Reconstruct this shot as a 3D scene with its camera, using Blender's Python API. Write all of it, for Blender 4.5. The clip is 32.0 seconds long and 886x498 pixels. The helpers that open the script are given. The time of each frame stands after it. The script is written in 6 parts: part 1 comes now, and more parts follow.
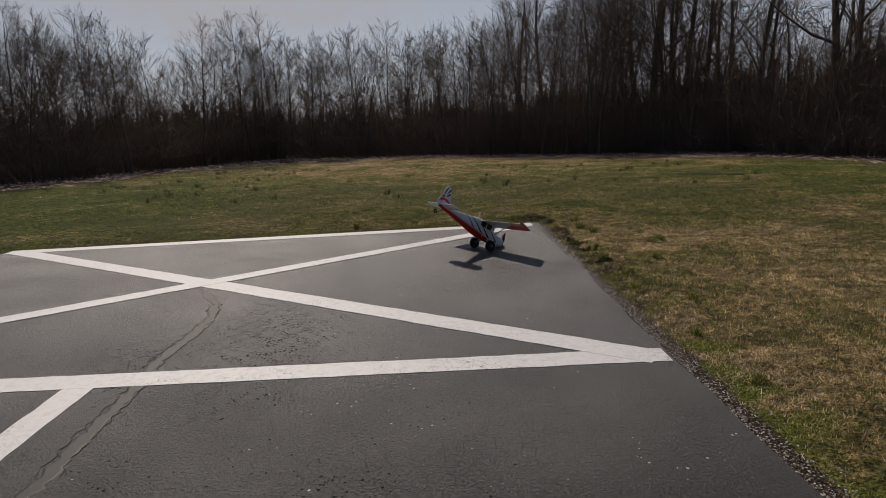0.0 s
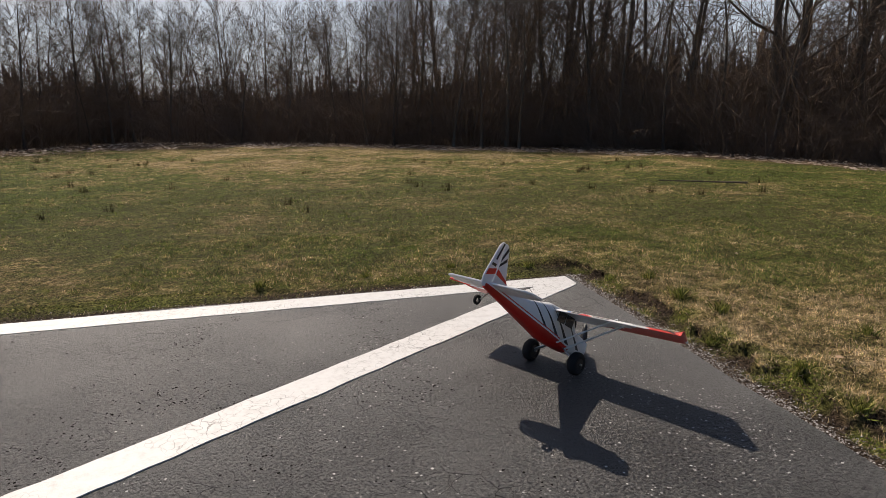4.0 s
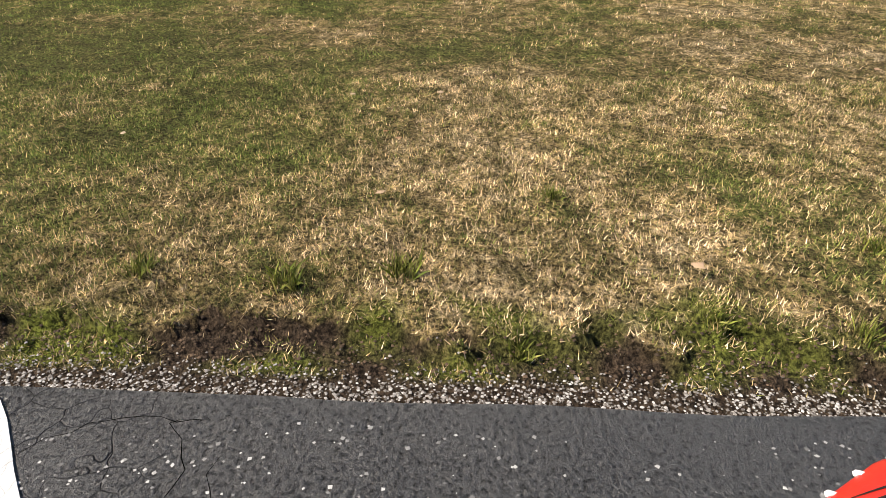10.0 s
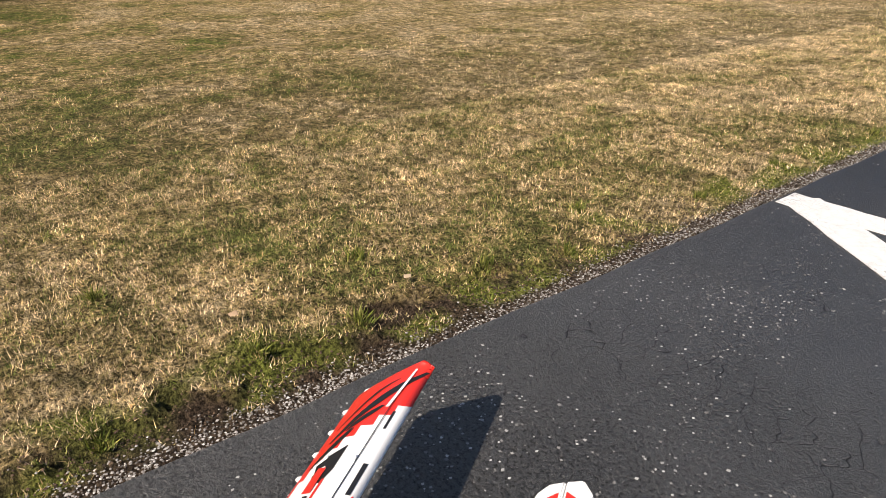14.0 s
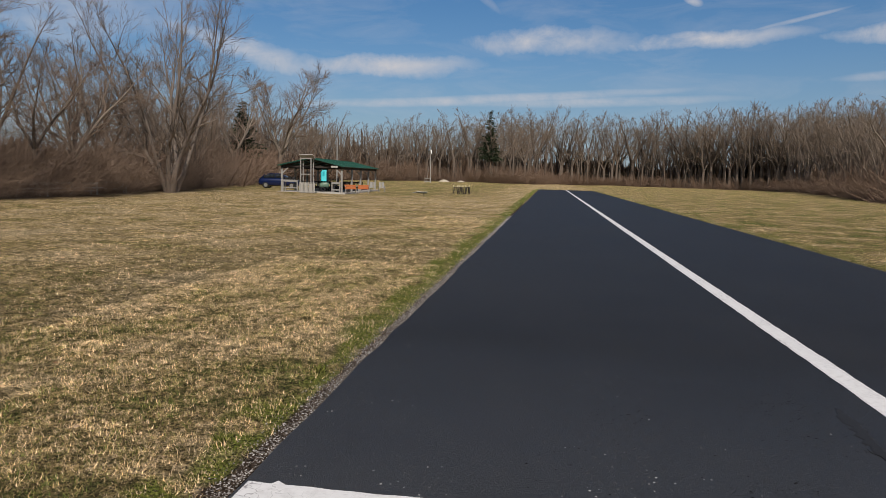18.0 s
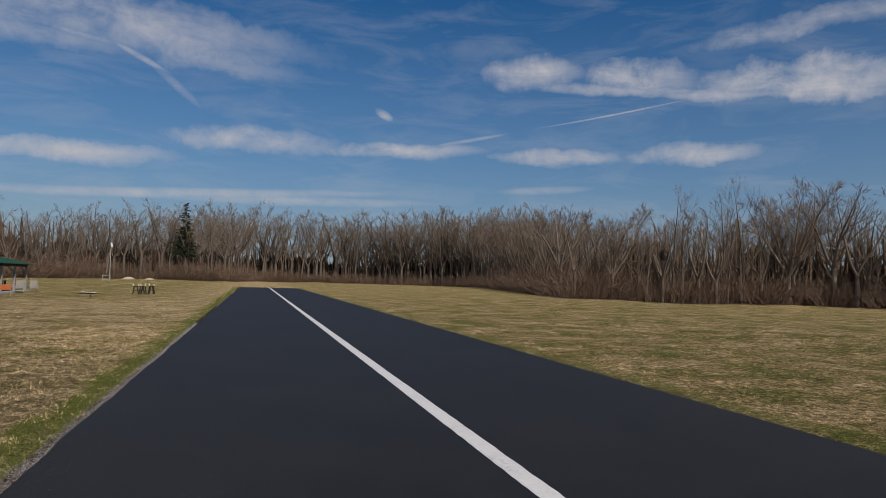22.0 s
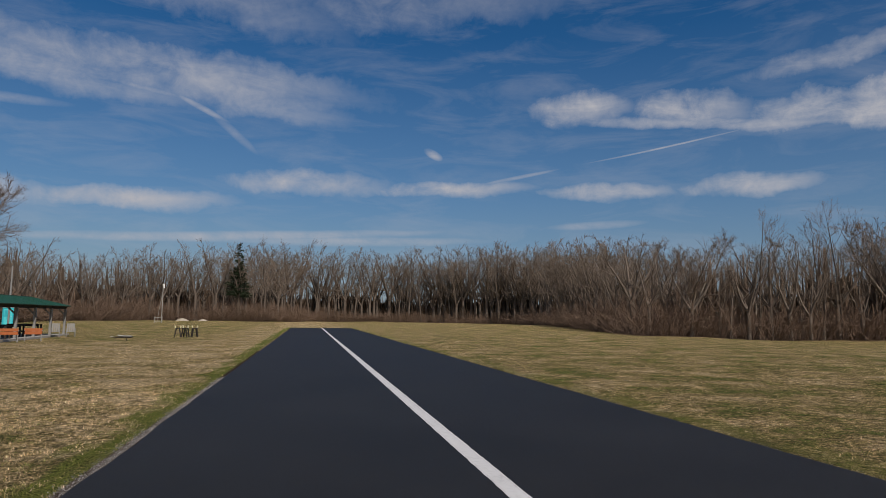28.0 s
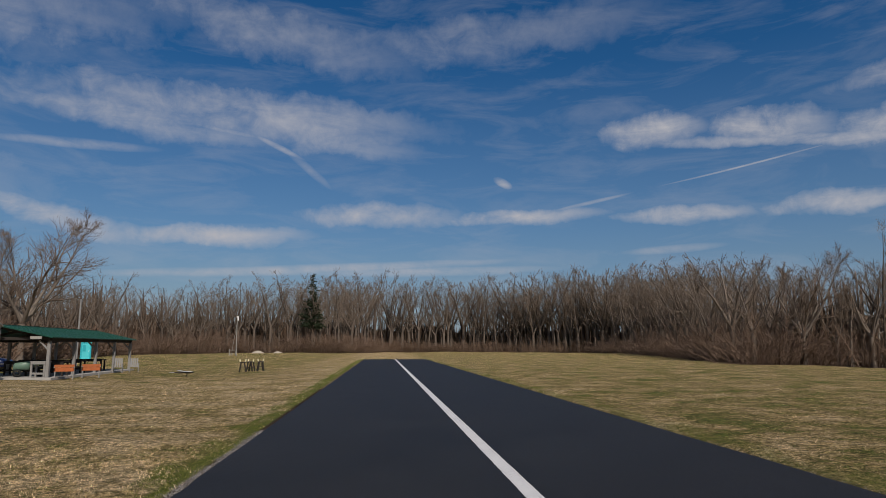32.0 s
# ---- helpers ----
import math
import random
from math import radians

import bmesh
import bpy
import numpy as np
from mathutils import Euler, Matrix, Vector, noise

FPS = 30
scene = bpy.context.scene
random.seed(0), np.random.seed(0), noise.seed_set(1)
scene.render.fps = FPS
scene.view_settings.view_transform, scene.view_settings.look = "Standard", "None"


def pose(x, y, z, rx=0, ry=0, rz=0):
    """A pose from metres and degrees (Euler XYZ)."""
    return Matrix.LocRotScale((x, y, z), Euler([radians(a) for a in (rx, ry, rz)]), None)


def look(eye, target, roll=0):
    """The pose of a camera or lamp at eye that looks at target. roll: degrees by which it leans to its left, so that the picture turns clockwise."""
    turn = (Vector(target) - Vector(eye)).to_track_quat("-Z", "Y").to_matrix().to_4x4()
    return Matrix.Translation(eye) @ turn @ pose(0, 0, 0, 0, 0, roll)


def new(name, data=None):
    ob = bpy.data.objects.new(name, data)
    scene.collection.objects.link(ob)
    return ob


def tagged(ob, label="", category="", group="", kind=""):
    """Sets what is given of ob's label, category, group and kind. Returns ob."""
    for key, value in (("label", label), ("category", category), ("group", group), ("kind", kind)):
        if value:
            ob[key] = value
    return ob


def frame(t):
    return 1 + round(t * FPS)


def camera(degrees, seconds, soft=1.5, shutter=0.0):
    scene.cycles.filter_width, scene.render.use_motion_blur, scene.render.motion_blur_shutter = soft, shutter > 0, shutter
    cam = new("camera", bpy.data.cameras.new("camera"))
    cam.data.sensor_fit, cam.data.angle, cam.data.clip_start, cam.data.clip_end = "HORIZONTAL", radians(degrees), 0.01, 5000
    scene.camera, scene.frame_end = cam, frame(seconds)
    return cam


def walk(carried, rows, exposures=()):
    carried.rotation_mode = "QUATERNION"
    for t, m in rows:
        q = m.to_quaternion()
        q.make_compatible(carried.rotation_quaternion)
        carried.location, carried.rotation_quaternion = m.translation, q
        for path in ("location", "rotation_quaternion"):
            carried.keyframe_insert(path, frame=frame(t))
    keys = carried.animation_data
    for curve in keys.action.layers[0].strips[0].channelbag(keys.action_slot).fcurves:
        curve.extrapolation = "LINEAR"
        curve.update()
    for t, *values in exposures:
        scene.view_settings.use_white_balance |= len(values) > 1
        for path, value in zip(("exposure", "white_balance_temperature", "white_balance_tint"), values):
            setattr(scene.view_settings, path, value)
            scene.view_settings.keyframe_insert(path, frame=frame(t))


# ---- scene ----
# ---- camera ----
cam = camera(68.6, 32.0, soft=0.5)
PATH = [
    (0.0, look((-2.497, 4.490, 1.708), (-2.570, -0.419, 0.761), -2.15)),
    (0.5, look((-2.346, 3.768, 1.675), (-2.496, -1.141, 0.741), -1.98)),
    (1.0, look((-2.368, 3.092, 1.693), (-2.608, -1.785, 0.617), -1.48)),
    (1.5, look((-2.127, 2.462, 1.663), (-2.332, -2.358, 0.351), -1.36)),
    (2.0, look((-2.275, 1.980, 1.650), (-2.388, -2.820, 0.253), -1.65)),
    (2.5, look((-1.873, 1.225, 1.629), (-2.199, -3.587, 0.311), -0.61)),
    (4.5, look((-1.610, -0.993, 1.660), (-2.909, -5.711, 0.632), -0.12)),
    (5.0, look((-1.687, -1.586, 1.653), (-3.305, -6.201, 0.614), 0.00)),
    (5.5, look((-1.567, -2.201, 1.670), (-3.581, -6.646, 0.584), 0.06)),
    (6.0, look((-1.720, -2.724, 1.680), (-4.180, -6.939, 0.593), 0.26)),
    (6.5, look((-1.745, -3.269, 1.723), (-4.693, -7.115, 0.490), 0.49)),
    (7.0, look((-1.984, -3.636, 1.723), (-5.417, -7.027, 0.414), 0.05)),
    (7.5, look((-2.143, -3.992, 1.732), (-5.984, -6.816, 0.222), -0.29)),
    (8.0, look((-2.438, -4.202, 1.700), (-6.513, -6.477, -0.093), -0.33)),
    (8.5, look((-2.667, -4.291, 1.581), (-6.903, -5.960, -0.485), -0.34)),
    (9.0, look((-2.713, -4.373, 1.551), (-7.008, -5.502, -0.747), -0.65)),
    (9.5, look((-2.682, -4.502, 1.511), (-6.985, -5.161, -0.949), -0.32)),
    (10.0, look((-2.682, -4.562, 1.465), (-6.978, -4.828, -1.080), -0.33)),
    (10.5, look((-2.690, -4.536, 1.452), (-7.028, -4.323, -1.026), -1.02)),
    (11.0, look((-2.542, -4.507, 1.723), (-6.810, -3.908, -0.813), -0.98)),
    (11.5, look((-2.309, -4.335, 1.745), (-6.485, -3.211, -0.763), -1.44)),
    (12.0, look((-2.021, -4.177, 1.722), (-6.014, -2.304, -0.633), -1.20)),
    (12.5, look((-1.953, -4.273, 1.785), (-5.566, -1.762, -0.589), -0.82)),
    (13.0, look((-1.995, -4.329, 1.783), (-5.598, -1.752, -0.536), -1.08)),
    (13.5, look((-2.040, -4.372, 1.786), (-5.694, -1.815, -0.475), -1.51)),
    (15.5, look((-2.393, -4.647, 1.617), (-5.608, -1.329, -0.294), 0.66)),
    (16.0, look((-2.274, -4.512, 1.634), (-5.179, -0.816, -0.067), 0.84)),
    (16.5, look((-2.241, -4.238, 1.613), (-4.663, -0.056, 0.331), 1.00)),
    (17.0, look((-2.388, -3.923, 1.699), (-4.258, 0.599, 0.670), 1.14)),
    (17.5, look((-2.345, -3.442, 1.716), (-3.662, 1.313, 0.908), 1.53)),
    (18.0, look((-2.618, -2.992, 1.673), (-3.405, 1.914, 1.116), 1.49)),
    (18.5, look((-2.495, -2.481, 1.697), (-2.816, 2.495, 1.327), 1.59)),
    (19.0, look((-2.588, -1.912, 1.702), (-2.425, 3.079, 1.451), 1.50)),
    (19.5, look((-2.463, -1.271, 1.687), (-1.906, 3.696, 1.551), 1.68)),
    (20.0, look((-2.510, -0.755, 1.697), (-1.630, 4.167, 1.622), 1.60)),
    (20.5, look((-2.482, -0.227, 1.676), (-1.390, 4.652, 1.666), 1.60)),
    (21.0, look((-2.454, 0.270, 1.686), (-1.159, 5.099, 1.729), 1.41)),
    (21.5, look((-2.395, 0.755, 1.693), (-1.062, 5.571, 1.861), 1.47)),
    (22.0, look((-2.376, 1.207, 1.729), (-0.981, 6.003, 1.969), 1.37)),
    (22.5, look((-2.304, 1.715, 1.709), (-0.841, 6.488, 1.982), 1.43)),
    (23.0, look((-2.196, 2.281, 1.694), (-0.652, 7.026, 2.016), 1.38)),
    (23.5, look((-2.209, 2.762, 1.668), (-0.658, 7.504, 2.003), 1.38)),
    (24.0, look((-2.162, 3.292, 1.666), (-0.638, 8.039, 2.043), 1.38)),
    (24.5, look((-2.142, 3.788, 1.661), (-0.763, 8.569, 2.148), 1.26)),
    (25.0, look((-2.113, 4.291, 1.666), (-0.758, 9.077, 2.175), 1.24)),
    (25.5, look((-2.072, 4.785, 1.662), (-0.767, 9.580, 2.214), 1.17)),
    (26.0, look((-2.031, 5.367, 1.672), (-0.948, 10.206, 2.311), 1.02)),
    (26.5, look((-2.008, 5.627, 1.690), (-1.098, 10.500, 2.345), 0.90)),
    (28.5, look((-2.032, 7.754, 1.685), (-1.010, 12.623, 2.183), 0.58)),
    (29.0, look((-1.981, 8.506, 1.673), (-0.967, 13.375, 2.185), 0.48)),
    (29.5, look((-1.974, 8.785, 1.675), (-1.008, 13.662, 2.201), 0.32)),
    (30.0, look((-1.882, 9.094, 1.682), (-0.937, 13.974, 2.223), 0.25)),
    (30.5, look((-1.808, 9.639, 1.671), (-0.926, 14.528, 2.235), 0.15)),
    (31.0, look((-1.768, 10.083, 1.689), (-0.963, 14.979, 2.305), 0.08)),
    (31.5, look((-1.814, 10.760, 1.684), (-1.185, 15.673, 2.364), -0.07)),
    (32.0, look((-1.775, 11.625, 1.724), (-1.319, 16.549, 2.465), -0.08)),
]
EXPOSURES = [(0.0, -0.48, 6800, 16), (1.0, -0.15, 6800, 16), (2.0, 0.10, 6850, 16), (3.5, 0.2, 6900, 15), (5.0, 0.40, 7000, 14), (7.0, 0.93, 7000, 12), (9.0, 1.0, 6800, 11), (11.0, 0.9, 6800, 12),
             (13.0, 0.78, 6900, 13), (16.0, 0.55, 6850, 13), (17.5, 0.18, 6650, 13), (19.0, -0.06, 6450, 13), (22.0, -0.20, 6430, 14), (32.0, -0.28, 6450, 14)]
walk(cam, PATH, EXPOSURES)

# ---- sun and sky ----
SUN_EL, SUN_AZ = radians(44.0), radians(161.0)  # azimuth clockwise from +y
sun_way = Vector((math.sin(SUN_AZ) * math.cos(SUN_EL), math.cos(SUN_AZ) * math.cos(SUN_EL), math.sin(SUN_EL)))
sun = new("sun", bpy.data.lights.new("sun", "SUN"))
sun.data.energy, sun.data.angle, sun.data.color = 4.2, radians(0.55), (1.0, 0.92, 0.80)
sun.matrix_world = look(sun_way * 50, (0, 0, 0))


def link(tree, a, b):
    tree.links.new(a, b)


def math_node(tree, op, a, b=None, clamp=False):
    n = tree.nodes.new("ShaderNodeMath")
    n.operation, n.use_clamp = op, clamp
    for slot, v in ((0, a), (1, b)):
        if v is None:
            continue
        if isinstance(v, (int, float)):
            n.inputs[slot].default_value = v
        else:
            tree.links.new(v, n.inputs[slot])
    return n.outputs[0]


def ramp_node(tree, fac, stops):
    n = tree.nodes.new("ShaderNodeValToRGB")
    while len(n.color_ramp.elements) < len(stops):
        n.color_ramp.elements.new(0.5)
    for e, (p, c) in zip(n.color_ramp.elements, stops):
        e.position = p
        e.color = (*c, 1) if len(c) == 3 else c
    tree.links.new(fac, n.inputs[0])
    return n.outputs[0]


def mix_node(tree, fac, a, b, mode="MIX"):
    n = tree.nodes.new("ShaderNodeMix")
    n.data_type, n.blend_type = "RGBA", mode
    for slot, v in ((0, fac), (6, a), (7, b)):
        if isinstance(v, (int, float)):
            n.inputs[slot].default_value = v
        elif isinstance(v, tuple):
            n.inputs[slot].default_value = (*v, 1)
        else:
            tree.links.new(v, n.inputs[slot])
    return n.outputs[2]


def noise_node(tree, vector, scale, detail=4.0, rough=0.55, distort=0.0):
    n = tree.nodes.new("ShaderNodeTexNoise")
    n.inputs["Scale"].default_value, n.inputs["Detail"].default_value = scale, detail
    n.inputs["Roughness"].default_value, n.inputs["Distortion"].default_value = rough, distort
    if vector is not None:
        tree.links.new(vector, n.inputs["Vector"])
    return n.outputs["Fac"]


world = bpy.data.worlds.new("sky")
scene.world = world
world.use_nodes = True
wt = world.node_tree
wt.nodes.clear()
sky = wt.nodes.new("ShaderNodeTexSky")
sky.sky_type, sky.sun_disc = "NISHITA", False
sky.sun_elevation, sky.sun_rotation = SUN_EL, SUN_AZ
sky.air_density, sky.dust_density, sky.ozone_density = 1.0, 0.3, 4.0
coord = wt.nodes.new("ShaderNodeTexCoord")
sep = wt.nodes.new("ShaderNodeSeparateXYZ")
link(wt, coord.outputs["Generated"], sep.inputs[0])
azim = math_node(wt, "MULTIPLY", math_node(wt, "ARCTAN2", sep.outputs[0], sep.outputs[1]), 57.29578)
elev = math_node(wt, "MULTIPLY", math_node(wt, "ARCSINE", sep.outputs[2]), 57.29578)
comb = wt.nodes.new("ShaderNodeCombineXYZ")
link(wt, azim, comb.inputs[0])
link(wt, elev, comb.inputs[1])
# ragged edges of the clouds
warp_a = math_node(wt, "SUBTRACT", noise_node(wt, comb.outputs[0], 0.22, 6, 0.62), 0.5)
puff = wt.nodes.new("ShaderNodeMapping")
puff.inputs["Location"].default_value = (31.0, 7.0, 0)
puff.inputs["Scale"].default_value = (0.8, 1.0, 1)
link(wt, comb.outputs[0], puff.inputs[0])
warp_b = math_node(wt, "SUBTRACT", noise_node(wt, puff.outputs[0], 0.5, 6, 0.66, 0.4), 0.5)
stretch = wt.nodes.new("ShaderNodeMapping")
stretch.inputs["Scale"].default_value = (0.10, 0.42, 1)
stretch.inputs["Rotation"].default_value = (0, 0, radians(-8))
link(wt, comb.outputs[0], stretch.inputs[0])
streaks = noise_node(wt, stretch.outputs[0], 1.0, 7, 0.62, 0.6)
# cirrus banks: azimuth, elevation, half width, half height, slope in degrees, weight
HIGH_BANKS = [(-0.2, 11.4, 8.0, 1.25, 0.5, 0.82), (12.5, 11.2, 8.0, 0.75, 1.0, 0.9), (26.0, 10.9, 6.2, 0.85, 0.0, 0.9), (37.5, 10.8, 5.8, 0.95, -1.0, 0.9),
              (-12.0, 19.3, 20.0, 2.3, -2.0, 0.62), (-6.0, 18.2, 10.0, 1.5, -9.0, 0.62), (-20.0, 18.0, 12.0, 1.4, -4.0, 0.6), (-15.0, 18.0, 6.5, 0.34, -6.0, 0.62), (-9.6, 17.0, 3.0, 0.30, -22.0, 0.68), (-6.8, 15.3, 3.0, 0.42, -38.0, 0.34)]
PUFF_BANKS = [(24.0, 17.8, 4.8, 1.7, 0.0, 0.9), (33.0, 17.2, 5.2, 1.7, -4.0, 1.0), (46.0, 15.9, 9.5, 1.9, -5.0, 1.0), (36.0, 15.8, 17.0, 0.6, -4.5, 0.75), (46.0, 20.0, 10.0, 1.0, 5.0, 0.6)]
BROKEN_BANKS = [(10.7, 14.2, 1.0, 0.42, -27.0, 0.8), (30.8, 14.3, 7.3, 0.10, 8.6, 0.68), (18.0, 12.2, 4.2, 0.20, 10.5, 0.6), (-25.0, 15.5, 6.5, 0.45, 3.0, 0.55),
                (-10.0, 26.0, 15.0, 2.5, -9.0, 0.42), (10.0, 26.5, 17.0, 2.2, 5.0, 0.34), (-55.0, 14.0, 30.0, 5.0, -4.0, 0.8), (-45.0, 24.0, 30.0, 4.0, 4.0, 0.6), (165.0, 11.0, 26.0, 4.5, 0.0, 0.9)]
LOW_STREAKS = [(-15.0, 9.2, 9.5, 1.0, 2.0, 0.95), (-26.0, 9.8, 8.0, 1.0, -13.0, 0.8), (-6.0, 6.6, 20.0, 0.5, 3.0, 0.7), (3.0, 6.5, 14.0, 0.5, 1.0, 0.6), (25.0, 8.0, 4.5, 0.4, 2.0, 0.5)]
total = None
for ca, ce, hw, hh, slope, weight in HIGH_BANKS + PUFF_BANKS + BROKEN_BANKS + LOW_STREAKS:
    da, de = math_node(wt, "SUBTRACT", azim, ca), math_node(wt, "SUBTRACT", elev, ce)
    cs, sn = math.cos(radians(slope)), math.sin(radians(slope))
    u = math_node(wt, "ADD", math_node(wt, "MULTIPLY", da, cs / hw), math_node(wt, "MULTIPLY", de, sn / hw))
    v = math_node(wt, "ADD", math_node(wt, "MULTIPLY", da, -sn / hh), math_node(wt, "MULTIPLY", de, cs / hh))
    v = math_node(wt, "ADD", v, math_node(wt, "MULTIPLY", warp_a, 2.2 if hh > 0.55 else 0.6))
    u = math_node(wt, "ADD", u, math_node(wt, "MULTIPLY", warp_b, 0.5 if hh > 0.55 else 0.1))
    d2 = math_node(wt, "ADD", math_node(wt, "MULTIPLY", u, u), math_node(wt, "MULTIPLY", v, v))
    bell = math_node(wt, "MULTIPLY", math_node(wt, "SUBTRACT", 1.0, d2, True), weight)
    total = bell if total is None else math_node(wt, "MAXIMUM", total, bell)
grain = math_node(wt, "ADD", math_node(wt, "MULTIPLY", streaks, 1.7), math_node(wt, "MULTIPLY", warp_b, 1.5))
body = math_node(wt, "MULTIPLY", total, math_node(wt, "ADD", grain, -0.12), True)
veil = math_node(wt, "MULTIPLY", math_node(wt, "SUBTRACT", streaks, 0.46, True), 0.7)
cover = math_node(wt, "MAXIMUM", body, veil, True)
tone = wt.nodes.new("ShaderNodeHueSaturation")
north = math_node(wt, "ADD", math_node(wt, "MULTIPLY", sep.outputs[1], 0.75), 0.45, True)
link(wt, math_node(wt, "ADD", math_node(wt, "MULTIPLY", north, 0.61), 0.72), tone.inputs["Saturation"])
link(wt, sky.outputs[0], tone.inputs["Color"])
haze = ramp_node(wt, math_node(wt, "MULTIPLY", elev, 1 / 40), [(0.0, (0.75, 0.75, 0.75)), (0.25, (0.30, 0.30, 0.30)), (0.6, (0, 0, 0))])
clear = mix_node(wt, math_node(wt, "MULTIPLY", haze, north), tone.outputs[0], (2.5, 3.6, 5.0))
south_glow = math_node(wt, "MULTIPLY", math_node(wt, "MULTIPLY", sep.outputs[1], -0.8, True), ramp_node(wt, math_node(wt, "MULTIPLY", elev, 1 / 40), [(0.0, (0.9, 0.9, 0.9)), (0.5, (0.55, 0.55, 0.55)), (1.0, (0, 0, 0))]))
clear = mix_node(wt, south_glow, clear, (7.2, 8.0, 9.0))
sky_col = mix_node(wt, cover, clear, (7.0, 7.1, 7.4))
back = wt.nodes.new("ShaderNodeBackground")
back.inputs["Strength"].default_value = 0.074
link(wt, sky_col, back.inputs[0])
wout = wt.nodes.new("ShaderNodeOutputWorld")
link(wt, back.outputs[0], wout.inputs[0])

# ---- materials ----


def material(name, rough=0.8, spec=0.3, metal=0.0):
    m = bpy.data.materials.new(name)
    m.use_nodes = True
    b = m.node_tree.nodes["Principled BSDF"]
    b.inputs["Roughness"].default_value, b.inputs["Metallic"].default_value = rough, metal
    b.inputs["Specular IOR Level"].default_value = spec
    return m, m.node_tree, b


def bump(tree, shader, height, strength=0.4, distance=0.01):
    n = tree.nodes.new("ShaderNodeBump")
    n.inputs["Strength"].default_value, n.inputs["Distance"].default_value = strength, distance
    link(tree, height, n.inputs["Height"])
    link(tree, n.outputs[0], shader.inputs["Normal"])


def position(tree):
    return tree.nodes.new("ShaderNodeNewGeometry").outputs["Position"]


def local(tree):
    return tree.nodes.new("ShaderNodeTexCoord").outputs["Object"]


def painted(name, base, rough=0.5, spec=0.4, metal=0.0, wear=0.12, scale=9.0):
    """A plain coat with slight dirt and grain."""
    m, t, b = material(name, rough, spec, metal)
    p = local(t)
    n = noise_node(t, p, scale, 5)
    fine = noise_node(t, p, scale * 12, 3)
    dark = tuple(c * (1 - 2.2 * wear) for c in base)
    c = mix_node(t, math_node(t, "MULTIPLY", math_node(t, "ADD", n, fine), 0.5), dark, tuple(min(1, c * (1 + wear)) for c in base))
    link(t, c, b.inputs["Base Color"])
    bump(t, b, fine, 0.12, 0.003)
    return m


